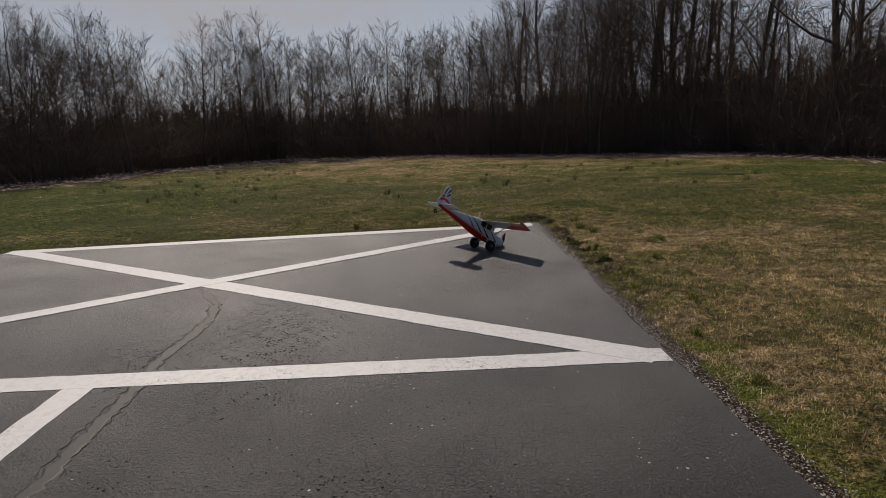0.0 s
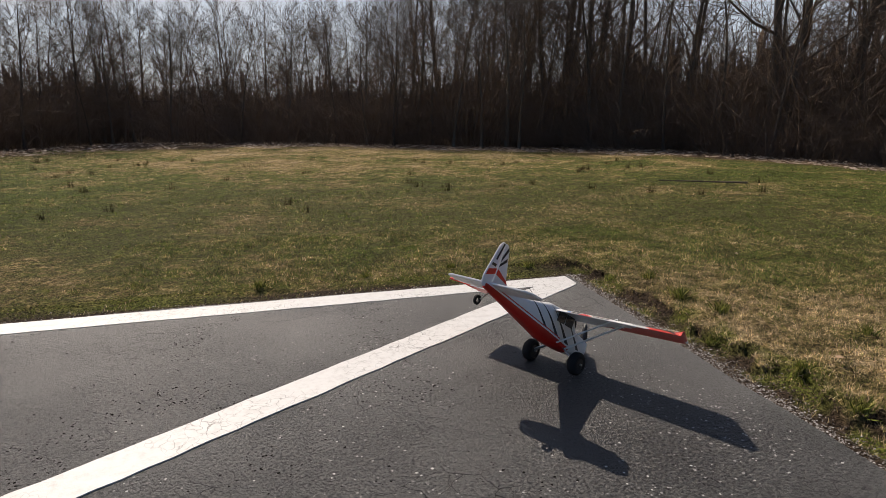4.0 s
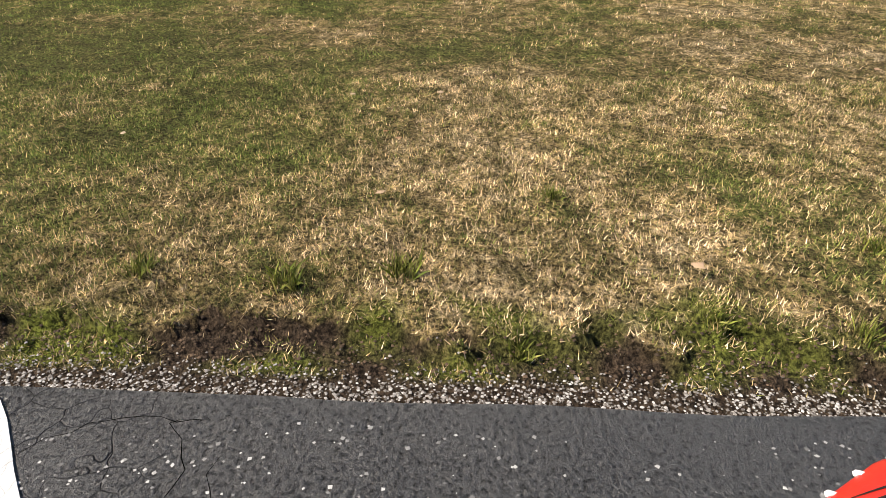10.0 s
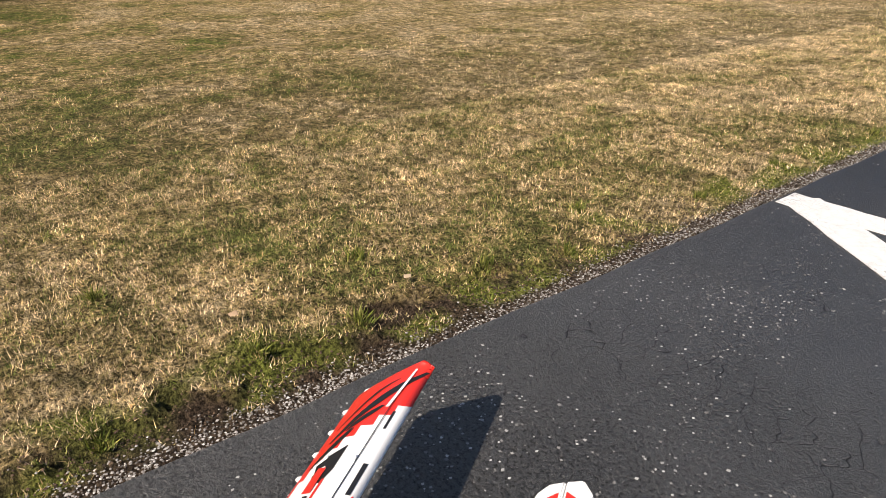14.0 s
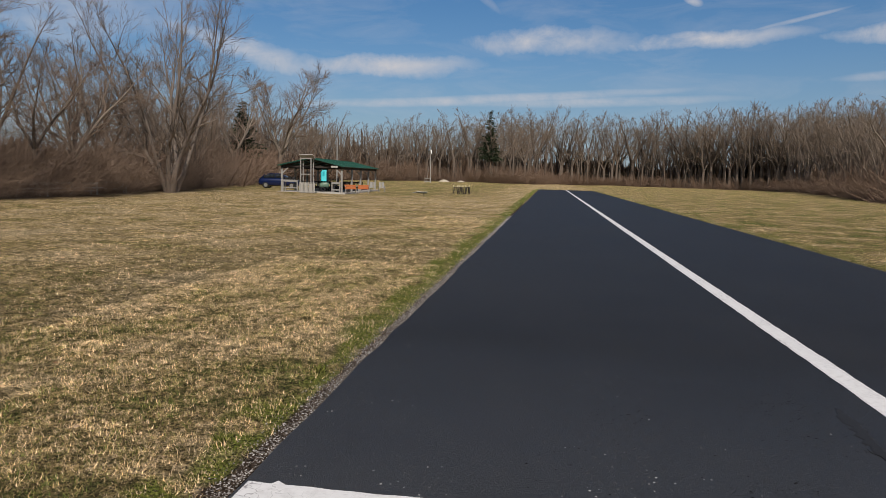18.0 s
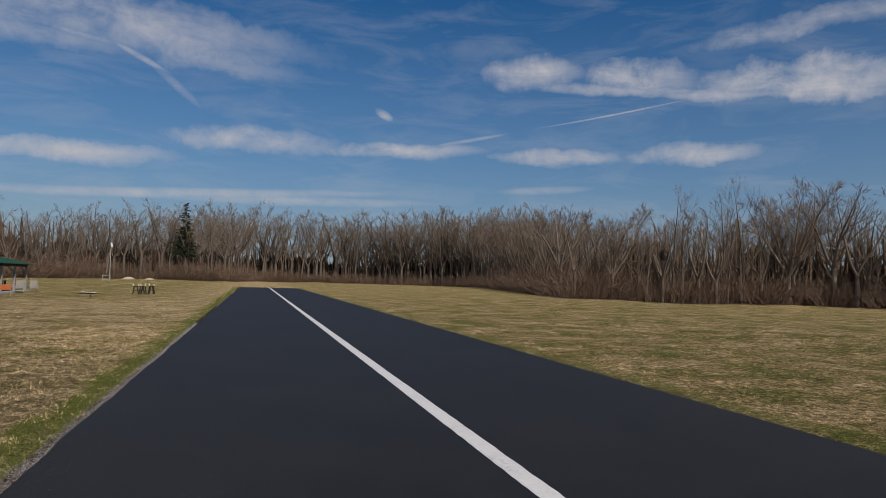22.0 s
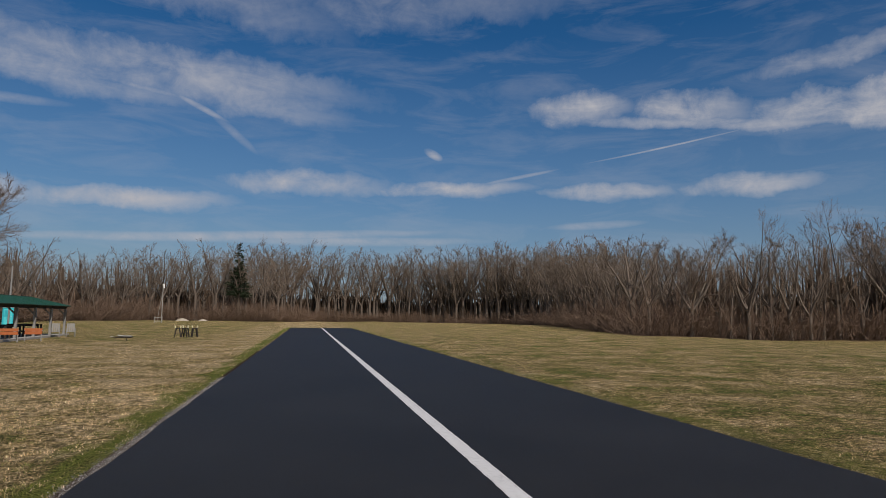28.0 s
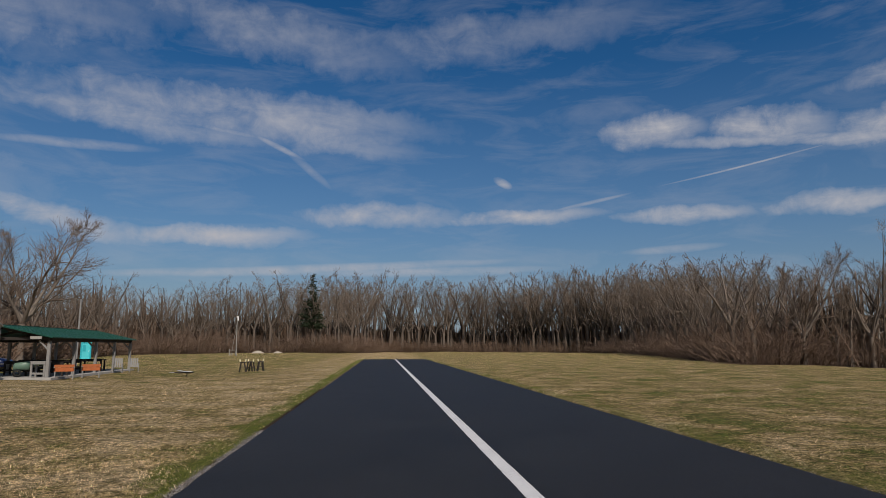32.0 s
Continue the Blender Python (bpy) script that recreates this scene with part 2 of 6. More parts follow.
def asphalt_material():
    m, t, b = material("sealed_asphalt", 0.7, 0.75)
    p = position(t)
    big, mid = noise_node(t, p, 0.35, 5), noise_node(t, p, 3.0, 6, 0.65)
    grit = noise_node(t, p, 150.0, 4, 0.75)
    c = ramp_node(t, big, [(0.3, (0.0125, 0.0110, 0.0098)), (0.7, (0.0205, 0.0184, 0.0166))])
    c = mix_node(t, ramp_node(t, mid, [(0.45, (0, 0, 0)), (0.75, (0.4, 0.4, 0.4))]), c, (0.028, 0.0265, 0.025))
    pits = noise_node(t, p, 58.0, 5, 0.75)
    worn = noise_node(t, p, 0.8, 4, 0.6)
    where = t.nodes.new("ShaderNodeSeparateXYZ")
    link(t, p, where.inputs[0])
    # the sealer is worn most at the turning box
    age = ramp_node(t, math_node(t, "ADD", math_node(t, "MULTIPLY", where.outputs[1], 0.05), 0.5), [(0.42, (1, 1, 1)), (0.68, (0.10, 0.10, 0.10))])
    c = mix_node(t, ramp_node(t, grit, [(0.54, (0, 0, 0)), (0.66, (0.65, 0.65, 0.65))]), c, (0.036, 0.033, 0.030))
    hole = ramp_node(t, math_node(t, "ADD", pits, math_node(t, "MULTIPLY", worn, -0.2)), [(0.23, (0.8, 0.8, 0.8)), (0.40, (0, 0, 0))])
    hole = math_node(t, "MULTIPLY", hole, age)
    # fine map cracks
    cells = t.nodes.new("ShaderNodeTexVoronoi")
    cells.feature = "DISTANCE_TO_EDGE"
    cells.inputs["Scale"].default_value = 6.5
    warp = t.nodes.new("ShaderNodeVectorMath")
    warp.operation = "MULTIPLY_ADD"
    nz = t.nodes.new("ShaderNodeTexNoise")
    nz.inputs["Scale"].default_value = 7.0
    link(t, p, nz.inputs["Vector"])
    link(t, nz.outputs["Color"], warp.inputs[0])
    warp.inputs[1].default_value = (0.10, 0.10, 0.10)
    link(t, p, warp.inputs[2])
    link(t, warp.outputs[0], cells.inputs["Vector"])
    gate = ramp_node(t, noise_node(t, p, 1.1, 3), [(0.50, (0, 0, 0)), (0.58, (1, 1, 1))])
    crack = math_node(t, "MULTIPLY", math_node(t, "MULTIPLY", ramp_node(t, cells.outputs["Distance"], [(0.0, (1, 1, 1)), (0.016, (0, 0, 0))]), gate), age)
    hole = math_node(t, "MAXIMUM", hole, crack)
    # shade inside the pits and cracks is put into the base colour
    c = mix_node(t, math_node(t, "MULTIPLY", hole, 0.9), c, (0.006, 0.006, 0.006))
    link(t, c, b.inputs["Base Color"])
    sheen = ramp_node(t, mid, [(0.3, (0.44, 0.44, 0.44)), (0.7, (0.465, 0.465, 0.465))])
    link(t, math_node(t, "ADD", sheen, math_node(t, "MULTIPLY", math_node(t, "SUBTRACT", 1.0, age), 0.12)), b.inputs["Roughness"])
    h = math_node(t, "ADD", math_node(t, "MULTIPLY", pits, 0.9), math_node(t, "MULTIPLY", grit, 0.45))
    h = math_node(t, "SUBTRACT", math_node(t, "MULTIPLY", h, math_node(t, "ADD", math_node(t, "MULTIPLY", age, 0.7), 0.3)), math_node(t, "MULTIPLY", hole, 0.7))
    gloss = math_node(t, "MULTIPLY", math_node(t, "SUBTRACT", 1.0, math_node(t, "MULTIPLY", hole, 0.9)), ramp_node(t, grit, [(0.35, (0.9, 0.9, 0.9)), (0.65, (1.4, 1.4, 1.4))]))
    gloss = math_node(t, "MULTIPLY", gloss, math_node(t, "ADD", math_node(t, "MULTIPLY", age, 1.05), 0.10))
    link(t, gloss, b.inputs["Specular IOR Level"])
    bump(t, b, h, 0.75, 0.017)
    return m


def line_paint_material():
    m, t, b = material("white_line_paint", 0.55, 0.4)
    p = position(t)
    cells = t.nodes.new("ShaderNodeTexVoronoi")
    cells.feature = "DISTANCE_TO_EDGE"
    cells.inputs["Scale"].default_value = 13.0
    warp = t.nodes.new("ShaderNodeVectorMath")
    warp.operation = "MULTIPLY_ADD"
    nz = t.nodes.new("ShaderNodeTexNoise")
    nz.inputs["Scale"].default_value = 6.0
    link(t, p, nz.inputs["Vector"])
    link(t, nz.outputs["Color"], warp.inputs[0])
    warp.inputs[1].default_value = (0.25, 0.25, 0.25)
    link(t, p, warp.inputs[2])
    link(t, warp.outputs[0], cells.inputs["Vector"])
    gate = ramp_node(t, noise_node(t, p, 0.9, 3), [(0.46, (0, 0, 0)), (0.60, (1, 1, 1))])
    crack = ramp_node(t, cells.outputs["Distance"], [(0.0, (0.85, 0.85, 0.85)), (0.030, (0, 0, 0))])
    crack = math_node(t, "MULTIPLY", crack, gate)
    n = noise_node(t, p, 14.0, 6, 0.7)
    c = ramp_node(t, n, [(0.25, (0.52, 0.51, 0.49)), (0.5, (0.66, 0.655, 0.64)), (0.8, (0.72, 0.715, 0.70))])
    c = mix_node(t, crack, c, (0.10, 0.095, 0.09))
    link(t, c, b.inputs["Base Color"])
    fine = noise_node(t, p, 90.0, 3, 0.7)
    bump(t, b, math_node(t, "SUBTRACT", math_node(t, "ADD", n, fine), crack), 0.35, 0.004)
    return m


def lawn_colour(t, p, random_value):
    """Green and straw-coloured winter grass in patches."""
    patch = noise_node(t, p, 0.55, 5, 0.6, 0.3)
    small = noise_node(t, p, 3.2, 5, 0.65)
    clump = noise_node(t, p, 15.0, 3, 0.6)
    f = math_node(t, "ADD", math_node(t, "SUBTRACT", math_node(t, "MULTIPLY", patch, 1.15), 0.655), math_node(t, "MULTIPLY", small, 0.70))
    f = math_node(t, "ADD", f, math_node(t, "MULTIPLY", clump, 0.68))
    f = math_node(t, "ADD", f, math_node(t, "MULTIPLY", math_node(t, "SUBTRACT", random_value, 0.5), 0.62))
    where = t.nodes.new("ShaderNodeSeparateXYZ")
    link(t, p, where.inputs[0])
    dry = ramp_node(t, math_node(t, "ADD", math_node(t, "MULTIPLY", where.outputs[1], 0.03), 0.8), [(0.0, (0.26, 0.26, 0.26)), (0.2, (0.20, 0.20, 0.20)), (0.38, (0.01, 0.01, 0.01)), (0.54, (0.03, 0.03, 0.03)), (0.66, (0.20, 0.20, 0.20)), (0.92, (0.36, 0.36, 0.36))])
    f = math_node(t, "SUBTRACT", math_node(t, "ADD", f, dry), 0.24)
    # the lawn on the far side of the runway is greener
    f = math_node(t, "SUBTRACT", f, math_node(t, "MULTIPLY", math_node(t, "MULTIPLY", math_node(t, "ADD", where.outputs[0], -1.0), 0.2, True), 0.13))
    # and so is the lawn round the pavilion
    near_pavilion = math_node(t, "MULTIPLY", math_node(t, "MULTIPLY", math_node(t, "SUBTRACT", where.outputs[1], 44.0), 0.12, True), math_node(t, "MULTIPLY", math_node(t, "SUBTRACT", -6.0, where.outputs[0]), 0.2, True))
    f = math_node(t, "SUBTRACT", f, math_node(t, "MULTIPLY", near_pavilion, 0.15))
    c = ramp_node(t, f, [(0.32, (0.122, 0.166, 0.032)), (0.47, (0.215, 0.243, 0.055)), (0.57, (0.375, 0.29, 0.122)), (0.69, (0.605, 0.43, 0.21)), (0.87, (0.83, 0.64, 0.405))])
    lumps = noise_node(t, p, 7.5, 4, 0.7)
    blotch = noise_node(t, p, 1.6, 5, 0.7, 0.5)
    c = mix_node(t, 1.0, c, ramp_node(t, blotch, [(0.36, (0.76, 0.77, 0.74)), (0.50, (1.04, 1.04, 1.04)), (0.64, (1.22, 1.21, 1.18))]), "MULTIPLY")
    return mix_node(t, 1.0, c, ramp_node(t, lumps, [(0.37, (0.42, 0.42, 0.40)), (0.51, (1.0, 1.0, 1.0)), (0.66, (1.4, 1.4, 1.4))]), "MULTIPLY")


def ground_material():
    m, t, b = material("winter_lawn_ground", 0.95, 0.1)
    p = position(t)
    fine = noise_node(t, p, 30.0, 5, 0.8)
    streak = noise_node(t, p, 7.0, 6, 0.75)
    grass = lawn_colour(t, p, math_node(t, "ADD", math_node(t, "MULTIPLY", fine, 0.7), 0.16))
    grass = mix_node(t, ramp_node(t, streak, [(0.38, (0.8, 0.8, 0.8)), (0.56, (0, 0, 0))]), grass, (0.10, 0.095, 0.035))
    kind = t.nodes.new("ShaderNodeVertexColor")
    kind.layer_name = "cover"
    ks = t.nodes.new("ShaderNodeSeparateColor")
    link(t, kind.outputs[0], ks.inputs[0])
    # thatch under the blades, its colour darkened for the shade in their gaps
    thatch = ramp_node(t, fine, [(0.3, (0.050, 0.042, 0.018)), (0.6, (0.15, 0.12, 0.055)), (0.8, (0.30, 0.24, 0.12))])
    grass = mix_node(t, 1.0, grass, (0.78, 0.77, 0.74), "MULTIPLY")
    grass = mix_node(t, ks.outputs[2], grass, thatch)
    soil = ramp_node(t, fine, [(0.3, (0.03, 0.022, 0.015)), (0.6, (0.075, 0.052, 0.035)), (0.8, (0.14, 0.10, 0.07))])
    litter = ramp_node(t, noise_node(t, p, 30.0, 3, 0.8), [(0.35, (0.035, 0.022, 0.014)), (0.55, (0.12, 0.075, 0.045)), (0.75, (0.26, 0.19, 0.13))])
    c = mix_node(t, ks.outputs[0], grass, litter)
    c = mix_node(t, ks.outputs[1], c, soil)
    moss = ramp_node(t, fine, [(0.3, (0.06, 0.075, 0.014)), (0.55, (0.16, 0.18, 0.033)), (0.8, (0.30, 0.29, 0.085))])
    c = mix_node(t, kind.outputs[1], c, moss)
    crumbs = noise_node(t, p, 48.0, 3, 0.7)
    c = mix_node(t, 1.0, c, ramp_node(t, crumbs, [(0.38, (0.25, 0.25, 0.24)), (0.50, (1.0, 1.0, 1.0)), (0.62, (1.75, 1.75, 1.7))]), "MULTIPLY")
    link(t, c, b.inputs["Base Color"])
    bump(t, b, math_node(t, "ADD", math_node(t, "ADD", fine, streak), crumbs), 1.0, 0.06)
    return m


def blade_material(name, green):
    m, t, b = material(name, 0.7, 0.25)
    p = position(t)
    r = t.nodes.new("ShaderNodeNewGeometry").outputs["Random Per Island"]
    if green:
        c = ramp_node(t, r, [(0.0, (0.06, 0.085, 0.012)), (0.5, (0.155, 0.175, 0.030)), (1.0, (0.33, 0.30, 0.10))])
    else:
        c = lawn_colour(t, p, r)
    shade = math_node(t, "FRACT", math_node(t, "MULTIPLY", r, 37.7))
    c = mix_node(t, 1.0, c, ramp_node(t, shade, [(0.0, (0.28, 0.28, 0.27)), (0.5, (1.02, 1.02, 1.02)), (1.0, (1.85, 1.85, 1.85))]), "MULTIPLY")
    link(t, c, b.inputs["Base Color"])
    b.inputs["Transmission Weight"].default_value = 0.0
    tr = t.nodes.new("ShaderNodeBsdfTranslucent")
    link(t, c, tr.inputs[0])
    mx = t.nodes.new("ShaderNodeMixShader")
    mx.inputs[0].default_value = 0.28
    out = t.nodes["Material Output"]
    link(t, b.outputs[0], mx.inputs[1])
    link(t, tr.outputs[0], mx.inputs[2])
    link(t, mx.outputs[0], out.inputs[0])
    return m


def bark_material(name, dark, light, scale=3.0):
    m, t, b = material(name, 0.9, 0.15)
    p = local(t)
    mp = t.nodes.new("ShaderNodeMapping")
    mp.inputs["Scale"].default_value = (1, 1, 0.18)
    link(t, p, mp.inputs[0])
    n = noise_node(t, mp.outputs[0], scale * 6, 5, 0.7)
    r = t.nodes.new("ShaderNodeObjectInfo").outputs["Random"]
    drift = noise_node(t, position(t), 0.22, 3, 0.6)
    f = math_node(t, "ADD", math_node(t, "MULTIPLY", n, 0.55), math_node(t, "ADD", math_node(t, "MULTIPLY", r, 0.2), math_node(t, "MULTIPLY", drift, 0.4)))
    c = ramp_node(t, f, [(0.3, dark), (0.85, light)])
    link(t, c, b.inputs["Base Color"])
    bump(t, b, n, 0.6, 0.02)
    return m


M_ASPHALT = asphalt_material()
M_LINE = line_paint_material()
M_GROUND = ground_material()
M_BLADE = blade_material("dry_grass_blades", False)
M_GREEN = blade_material("green_grass_blades", True)
M_BARK = bark_material("grey_brown_bark", (0.05, 0.038, 0.028), (0.20, 0.165, 0.13))
M_PALE = bark_material("pale_dead_bark", (0.30, 0.26, 0.22), (0.60, 0.55, 0.48))
M_TWIG = bark_material("brown_twigs", (0.085, 0.064, 0.050), (0.26, 0.198, 0.150), 8.0)
M_THICKET = bark_material("pale_thicket_twigs", (0.085, 0.060, 0.045), (0.255, 0.185, 0.138), 8.0)
M_BRUSH = bark_material("reddish_brush", (0.080, 0.055, 0.041), (0.235, 0.163, 0.118), 8.0)

# ---- mesh helpers ----


def mesh_of(name, verts, faces, mat, smooth=False):
    me = bpy.data.meshes.new(name)
    me.from_pydata([tuple(v) for v in verts] if not isinstance(verts, np.ndarray) else verts.tolist(), [], faces if isinstance(faces, list) else faces.tolist())
    me.materials.append(mat)
    if smooth:
        me.shade_smooth()
    me.update()
    return me


def triangles(name, verts, tris, mat):
    """A mesh straight from arrays of corners and triangles."""
    me = bpy.data.meshes.new(name)
    verts, tris = np.asarray(verts, np.float32), np.asarray(tris, np.int32)
    me.vertices.add(len(verts))
    me.vertices.foreach_set("co", verts.ravel())
    me.loops.add(tris.size)
    me.loops.foreach_set("vertex_index", tris.ravel())
    me.polygons.add(len(tris))
    me.polygons.foreach_set("loop_start", np.arange(0, tris.size, 3, dtype=np.int32))
    me.materials.append(mat)
    me.update(calc_edges=True)
    return me


def bm_mesh(name, bm, mat):
    me = bpy.data.meshes.new(name)
    bm.to_mesh(me)
    bm.free()
    for one in mat if isinstance(mat, (list, tuple)) else (mat,):
        me.materials.append(one)
    return me


def part(name, bm, mat, parent=None, label=""):
    ob = new(name, bm_mesh(name, bm, mat))
    if parent is not None:
        ob.parent = parent
    return tagged(ob, label)


def box(size, at=(0, 0, 0), bevel=0.0, turn=None, bm=None):
    bm = bm or bmesh.new()
    m = Matrix.Translation(at) @ (turn or Matrix()) @ Matrix.Diagonal((*size, 1))
    made = bmesh.ops.create_cube(bm, size=1.0, matrix=m)
    if bevel:
        edges = list({e for v in made["verts"] for e in v.link_edges})
        bmesh.ops.bevel(bm, geom=edges, offset=bevel, segments=2, affect="EDGES", profile=0.6)
    return bm


def rod(a, b, r, r2=None, sides=10, bm=None):
    bm = bm or bmesh.new()
    a, b = Vector(a), Vector(b)
    m = Matrix.Translation((a + b) / 2) @ (b - a).to_track_quat("Z", "Y").to_matrix().to_4x4()
    bmesh.ops.create_cone(bm, cap_ends=True, segments=sides, radius1=r, radius2=r if r2 is None else r2, depth=(b - a).length, matrix=m)
    return bm


def smooth_by_angle(bm, angle=40):
    for f in bm.faces:
        f.smooth = True
    for e in bm.edges:
        if len(e.link_faces) == 2 and e.calc_face_angle(0) > radians(angle):
            e.smooth = False
    return bm


def empty(name, at=(0, 0, 0), label="", category="", group="", turn=0.0):
    ob = new(name)
    ob.matrix_world = pose(*at, 0, 0, turn)
    return tagged(ob, label, category, group)


# ---- the lie of the land ----
XL, XR, Y_FAR = -4.20, 4.10, 101.0
CLEARING = [(38, 82), (50, 125), (56, 178), (22, 212), (0, 206), (-13, 166), (-33, 156), (-46, 125), (-44, 85), (-33, 46), (-29, 26), (-27, 12), (-30, 0), (-27.7, -7.5),
            (-21.7, -11.3), (-17.8, -15.2), (-15, -20), (-11.7, -25.3), (-6, -27.5), (0, -29.7), (4, -30.3), (9.6, -27), (12, -18.5), (18, -13), (48, -4), (76, 12), (90, 45), (74, 76)]


def tarmac_end(x):
    """The slanting end of the tarmac."""
    return -6.40 + 0.091 * (np.asarray(x, float) - XL)


def soft_step(a, b, v):
    v = np.clip((v - a) / (b - a), 0, 1)
    return v * v * (3 - 2 * v)


def wood_depth(x, y):
    """Metres that a place lies inside the woods; below zero in the clearing."""
    x, y = np.asarray(x, float), np.asarray(y, float)
    best, inside = np.full(x.shape, 1e9), np.zeros(x.shape, bool)
    for (ax, ay), (bx, by) in zip(CLEARING, CLEARING[1:] + CLEARING[:1]):
        dx, dy = bx - ax, by - ay
        s = np.clip(((x - ax) * dx + (y - ay) * dy) / (dx * dx + dy * dy), 0, 1)
        best = np.minimum(best, np.hypot(x - ax - s * dx, y - ay - s * dy))
        cross = (ay > y) != (by > y)
        inside ^= cross & (x < dx * (y - ay) / (dy if dy else 1e-9) + ax)
    return np.where(inside, -best, best)


def waves(x, y, seed, size):
    """Smooth bumps from a few sines, between about -1 and 1."""
    rng = np.random.default_rng(seed)
    out = 0
    for _ in range(6):
        a, f, ph = rng.uniform(0, 2 * np.pi), rng.uniform(0.6, 1.7) / size, rng.uniform(0, 7)
        out = out + np.sin((x * np.cos(a) + y * np.sin(a)) * f * 2 * np.pi + ph) / 3
    return out


def edge_distance(x, y):
    """Metres outside the tarmac."""
    dx = np.maximum(np.maximum(XL - x, x - XR), 0)
    dy = np.maximum(np.maximum(tarmac_end(np.clip(x, XL, XR)) - y, y - Y_FAR), 0)
    return np.hypot(dx, dy)


def bank_line(x, y):
    """Metres from the asphalt to the torn lip of the turf."""
    return 0.32 + 0.09 * waves(x, y, 8, 0.95) + 0.045 * waves(x, y, 9, 0.34) + 0.022 * waves(x, y, 13, 0.12)


def bank_weight(x, y):
    """The bank is torn along the side edge, less along the end."""
    return soft_step(-0.8, -3.2, y) * (0.35 + 0.65 * soft_step(-3.7, -4.25, x))


def land(x, y):
    x, y = np.asarray(x, float), np.asarray(y, float)
    d = edge_distance(x, y)
    z = 0.35 * soft_step(5, 22, -x) * soft_step(70, 125, y)
    z = z - 0.7 * soft_step(25, 55, x) * (1 - soft_step(90, 135, y))
    z = z + 0.10 * waves(x, y, 3, 16.0) * soft_step(2, 12, d)
    z = z + 0.014 * waves(x, y, 5, 0.9) * soft_step(0.0, 0.3, d)
    lip, south = bank_line(x, y), bank_weight(x, y)
    z = z + south * (0.052 + 0.02 * waves(x, y, 14, 0.6)) * soft_step(lip, lip + 0.035, d) * (1 - soft_step(0.7, 2.2, d))
    z = z + south * 0.012 * (waves(x, y, 15, 0.16) + 0.7 * waves(x, y, 16, 0.08)) * soft_step(0.08, 0.2, d) * (1 - soft_step(lip - 0.02, lip + 0.12, d))
    z = np.where(d <= 0, -0.06, z - 0.02 + 0.03 * soft_step(0.1, 0.5, d))
    return z


def spread(*pieces):
    return np.unique(np.round(np.concatenate([np.arange(a, b, s) for a, b, s in pieces]), 4))


gx = spread((-2500, -400, 300), (-400, -100, 30), (-100, -30, 4), (-30, -12, 1.0), (-12, -6, 0.3), (-6, -5.1, 0.075), (-5.1, -4.2, 0.02), (-4.2, 4.1, 0.6), (4.1, 5.5, 0.2), (5.5, 14, 0.7), (14, 100, 4), (100, 400, 30), (400, 2600, 300))
gy = spread((-2500, -400, 300), (-400, -80, 30), (-80, -30, 3), (-30, -13, 0.8), (-13, -8, 0.3), (-8, -6.6, 0.06), (-6.6, 1.4, 0.028), (1.4, 8, 0.12), (8, 40, 0.8), (40, 100.9, 3), (101, 102, 0.2), (102, 260, 4), (260, 500, 30), (500, 2600, 300))
GX, GY = np.meshgrid(gx, gy)
GZ = land(GX, GY)
gverts = np.stack([GX, GY, GZ], -1).reshape(-1, 3)
nx, ny = len(gx), len(gy)
base = (np.arange(ny - 1)[:, None] * nx + np.arange(nx - 1)[None]).ravel()
gfaces = np.stack([base, base + 1, base + nx + 1, base + nx], 1)
ground = new("ground", mesh_of("ground", gverts, gfaces, M_GROUND, True))
tagged(ground, "mown winter lawn, green and straw-coloured, with leaf litter under the trees", "ground", kind="structure")
cover = ground.data.color_attributes.new("cover", "FLOAT_COLOR", "POINT")
gd, ge = wood_depth(gverts[:, 0], gverts[:, 1]), edge_distance(gverts[:, 0], gverts[:, 1])
rag = 0.10 * waves(gverts[:, 0], gverts[:, 1], 11, 0.8)
south = bank_weight(gverts[:, 0], gverts[:, 1])
soil_reach = 0.17 + south * (bank_line(gverts[:, 0], gverts[:, 1]) - 0.13)
soil_band = (1 - soft_step(soil_reach - 0.02, soil_reach + 0.03, ge + 0.3 * rag)) * np.where(gverts[:, 1] < 40, 1.0, 0.6)
gxs, gys = gverts[:, 0], gverts[:, 1]
moss_wide = 0.30 + 0.22 * waves(gxs, gys, 45, 1.3) + 0.20 * soft_step(1, 8, gys) + 0.1 * soft_step(14, 60, gys)
moss_band = soft_step(0.10, 0.17, ge) * (1 - soft_step(moss_wide, moss_wide + 0.14, ge)) * np.clip(0.45 + 0.75 * waves(gxs, gys, 48, 0.5) + 0.7 * soft_step(-1, 3, gys), 0, 1) * np.where(gxs > 0, 0.5, 1.0)
under = (1 - soft_step(4, 10, np.hypot(gverts[:, 0] + 4.0, np.maximum(np.abs(gverts[:, 1]) - 9, 0)))) * 0.45
cols = np.stack([soft_step(-2.0, -0.2, gd + waves(gverts[:, 0], gverts[:, 1], 12, 4.0)), soil_band, under, moss_band], 1)
cover.data.foreach_set("color", cols.astype(np.float32).ravel())

# ---- runway ----


def wobble(y, seed, size=0.05):
    return size * (waves(np.asarray(y, float), 0 * np.asarray(y, float), seed, 1.1) * 0.6 + waves(np.asarray(y, float), 0 * np.asarray(y, float), seed + 1, 5.0) * 0.7)


ry = spread((-5.2, 30, 0.1), (30, Y_FAR, 1.0), (Y_FAR, Y_FAR + 0.01, 1))
calm = 1 - soft_step(20, 29, ry)
left, right = XL + wobble(ry, 21, 0.022) * calm, XR + wobble(ry, 25, 0.02) * calm
SLOT = np.linspace(0, 1, 30)
first_l, first_r = left[0], right[0]
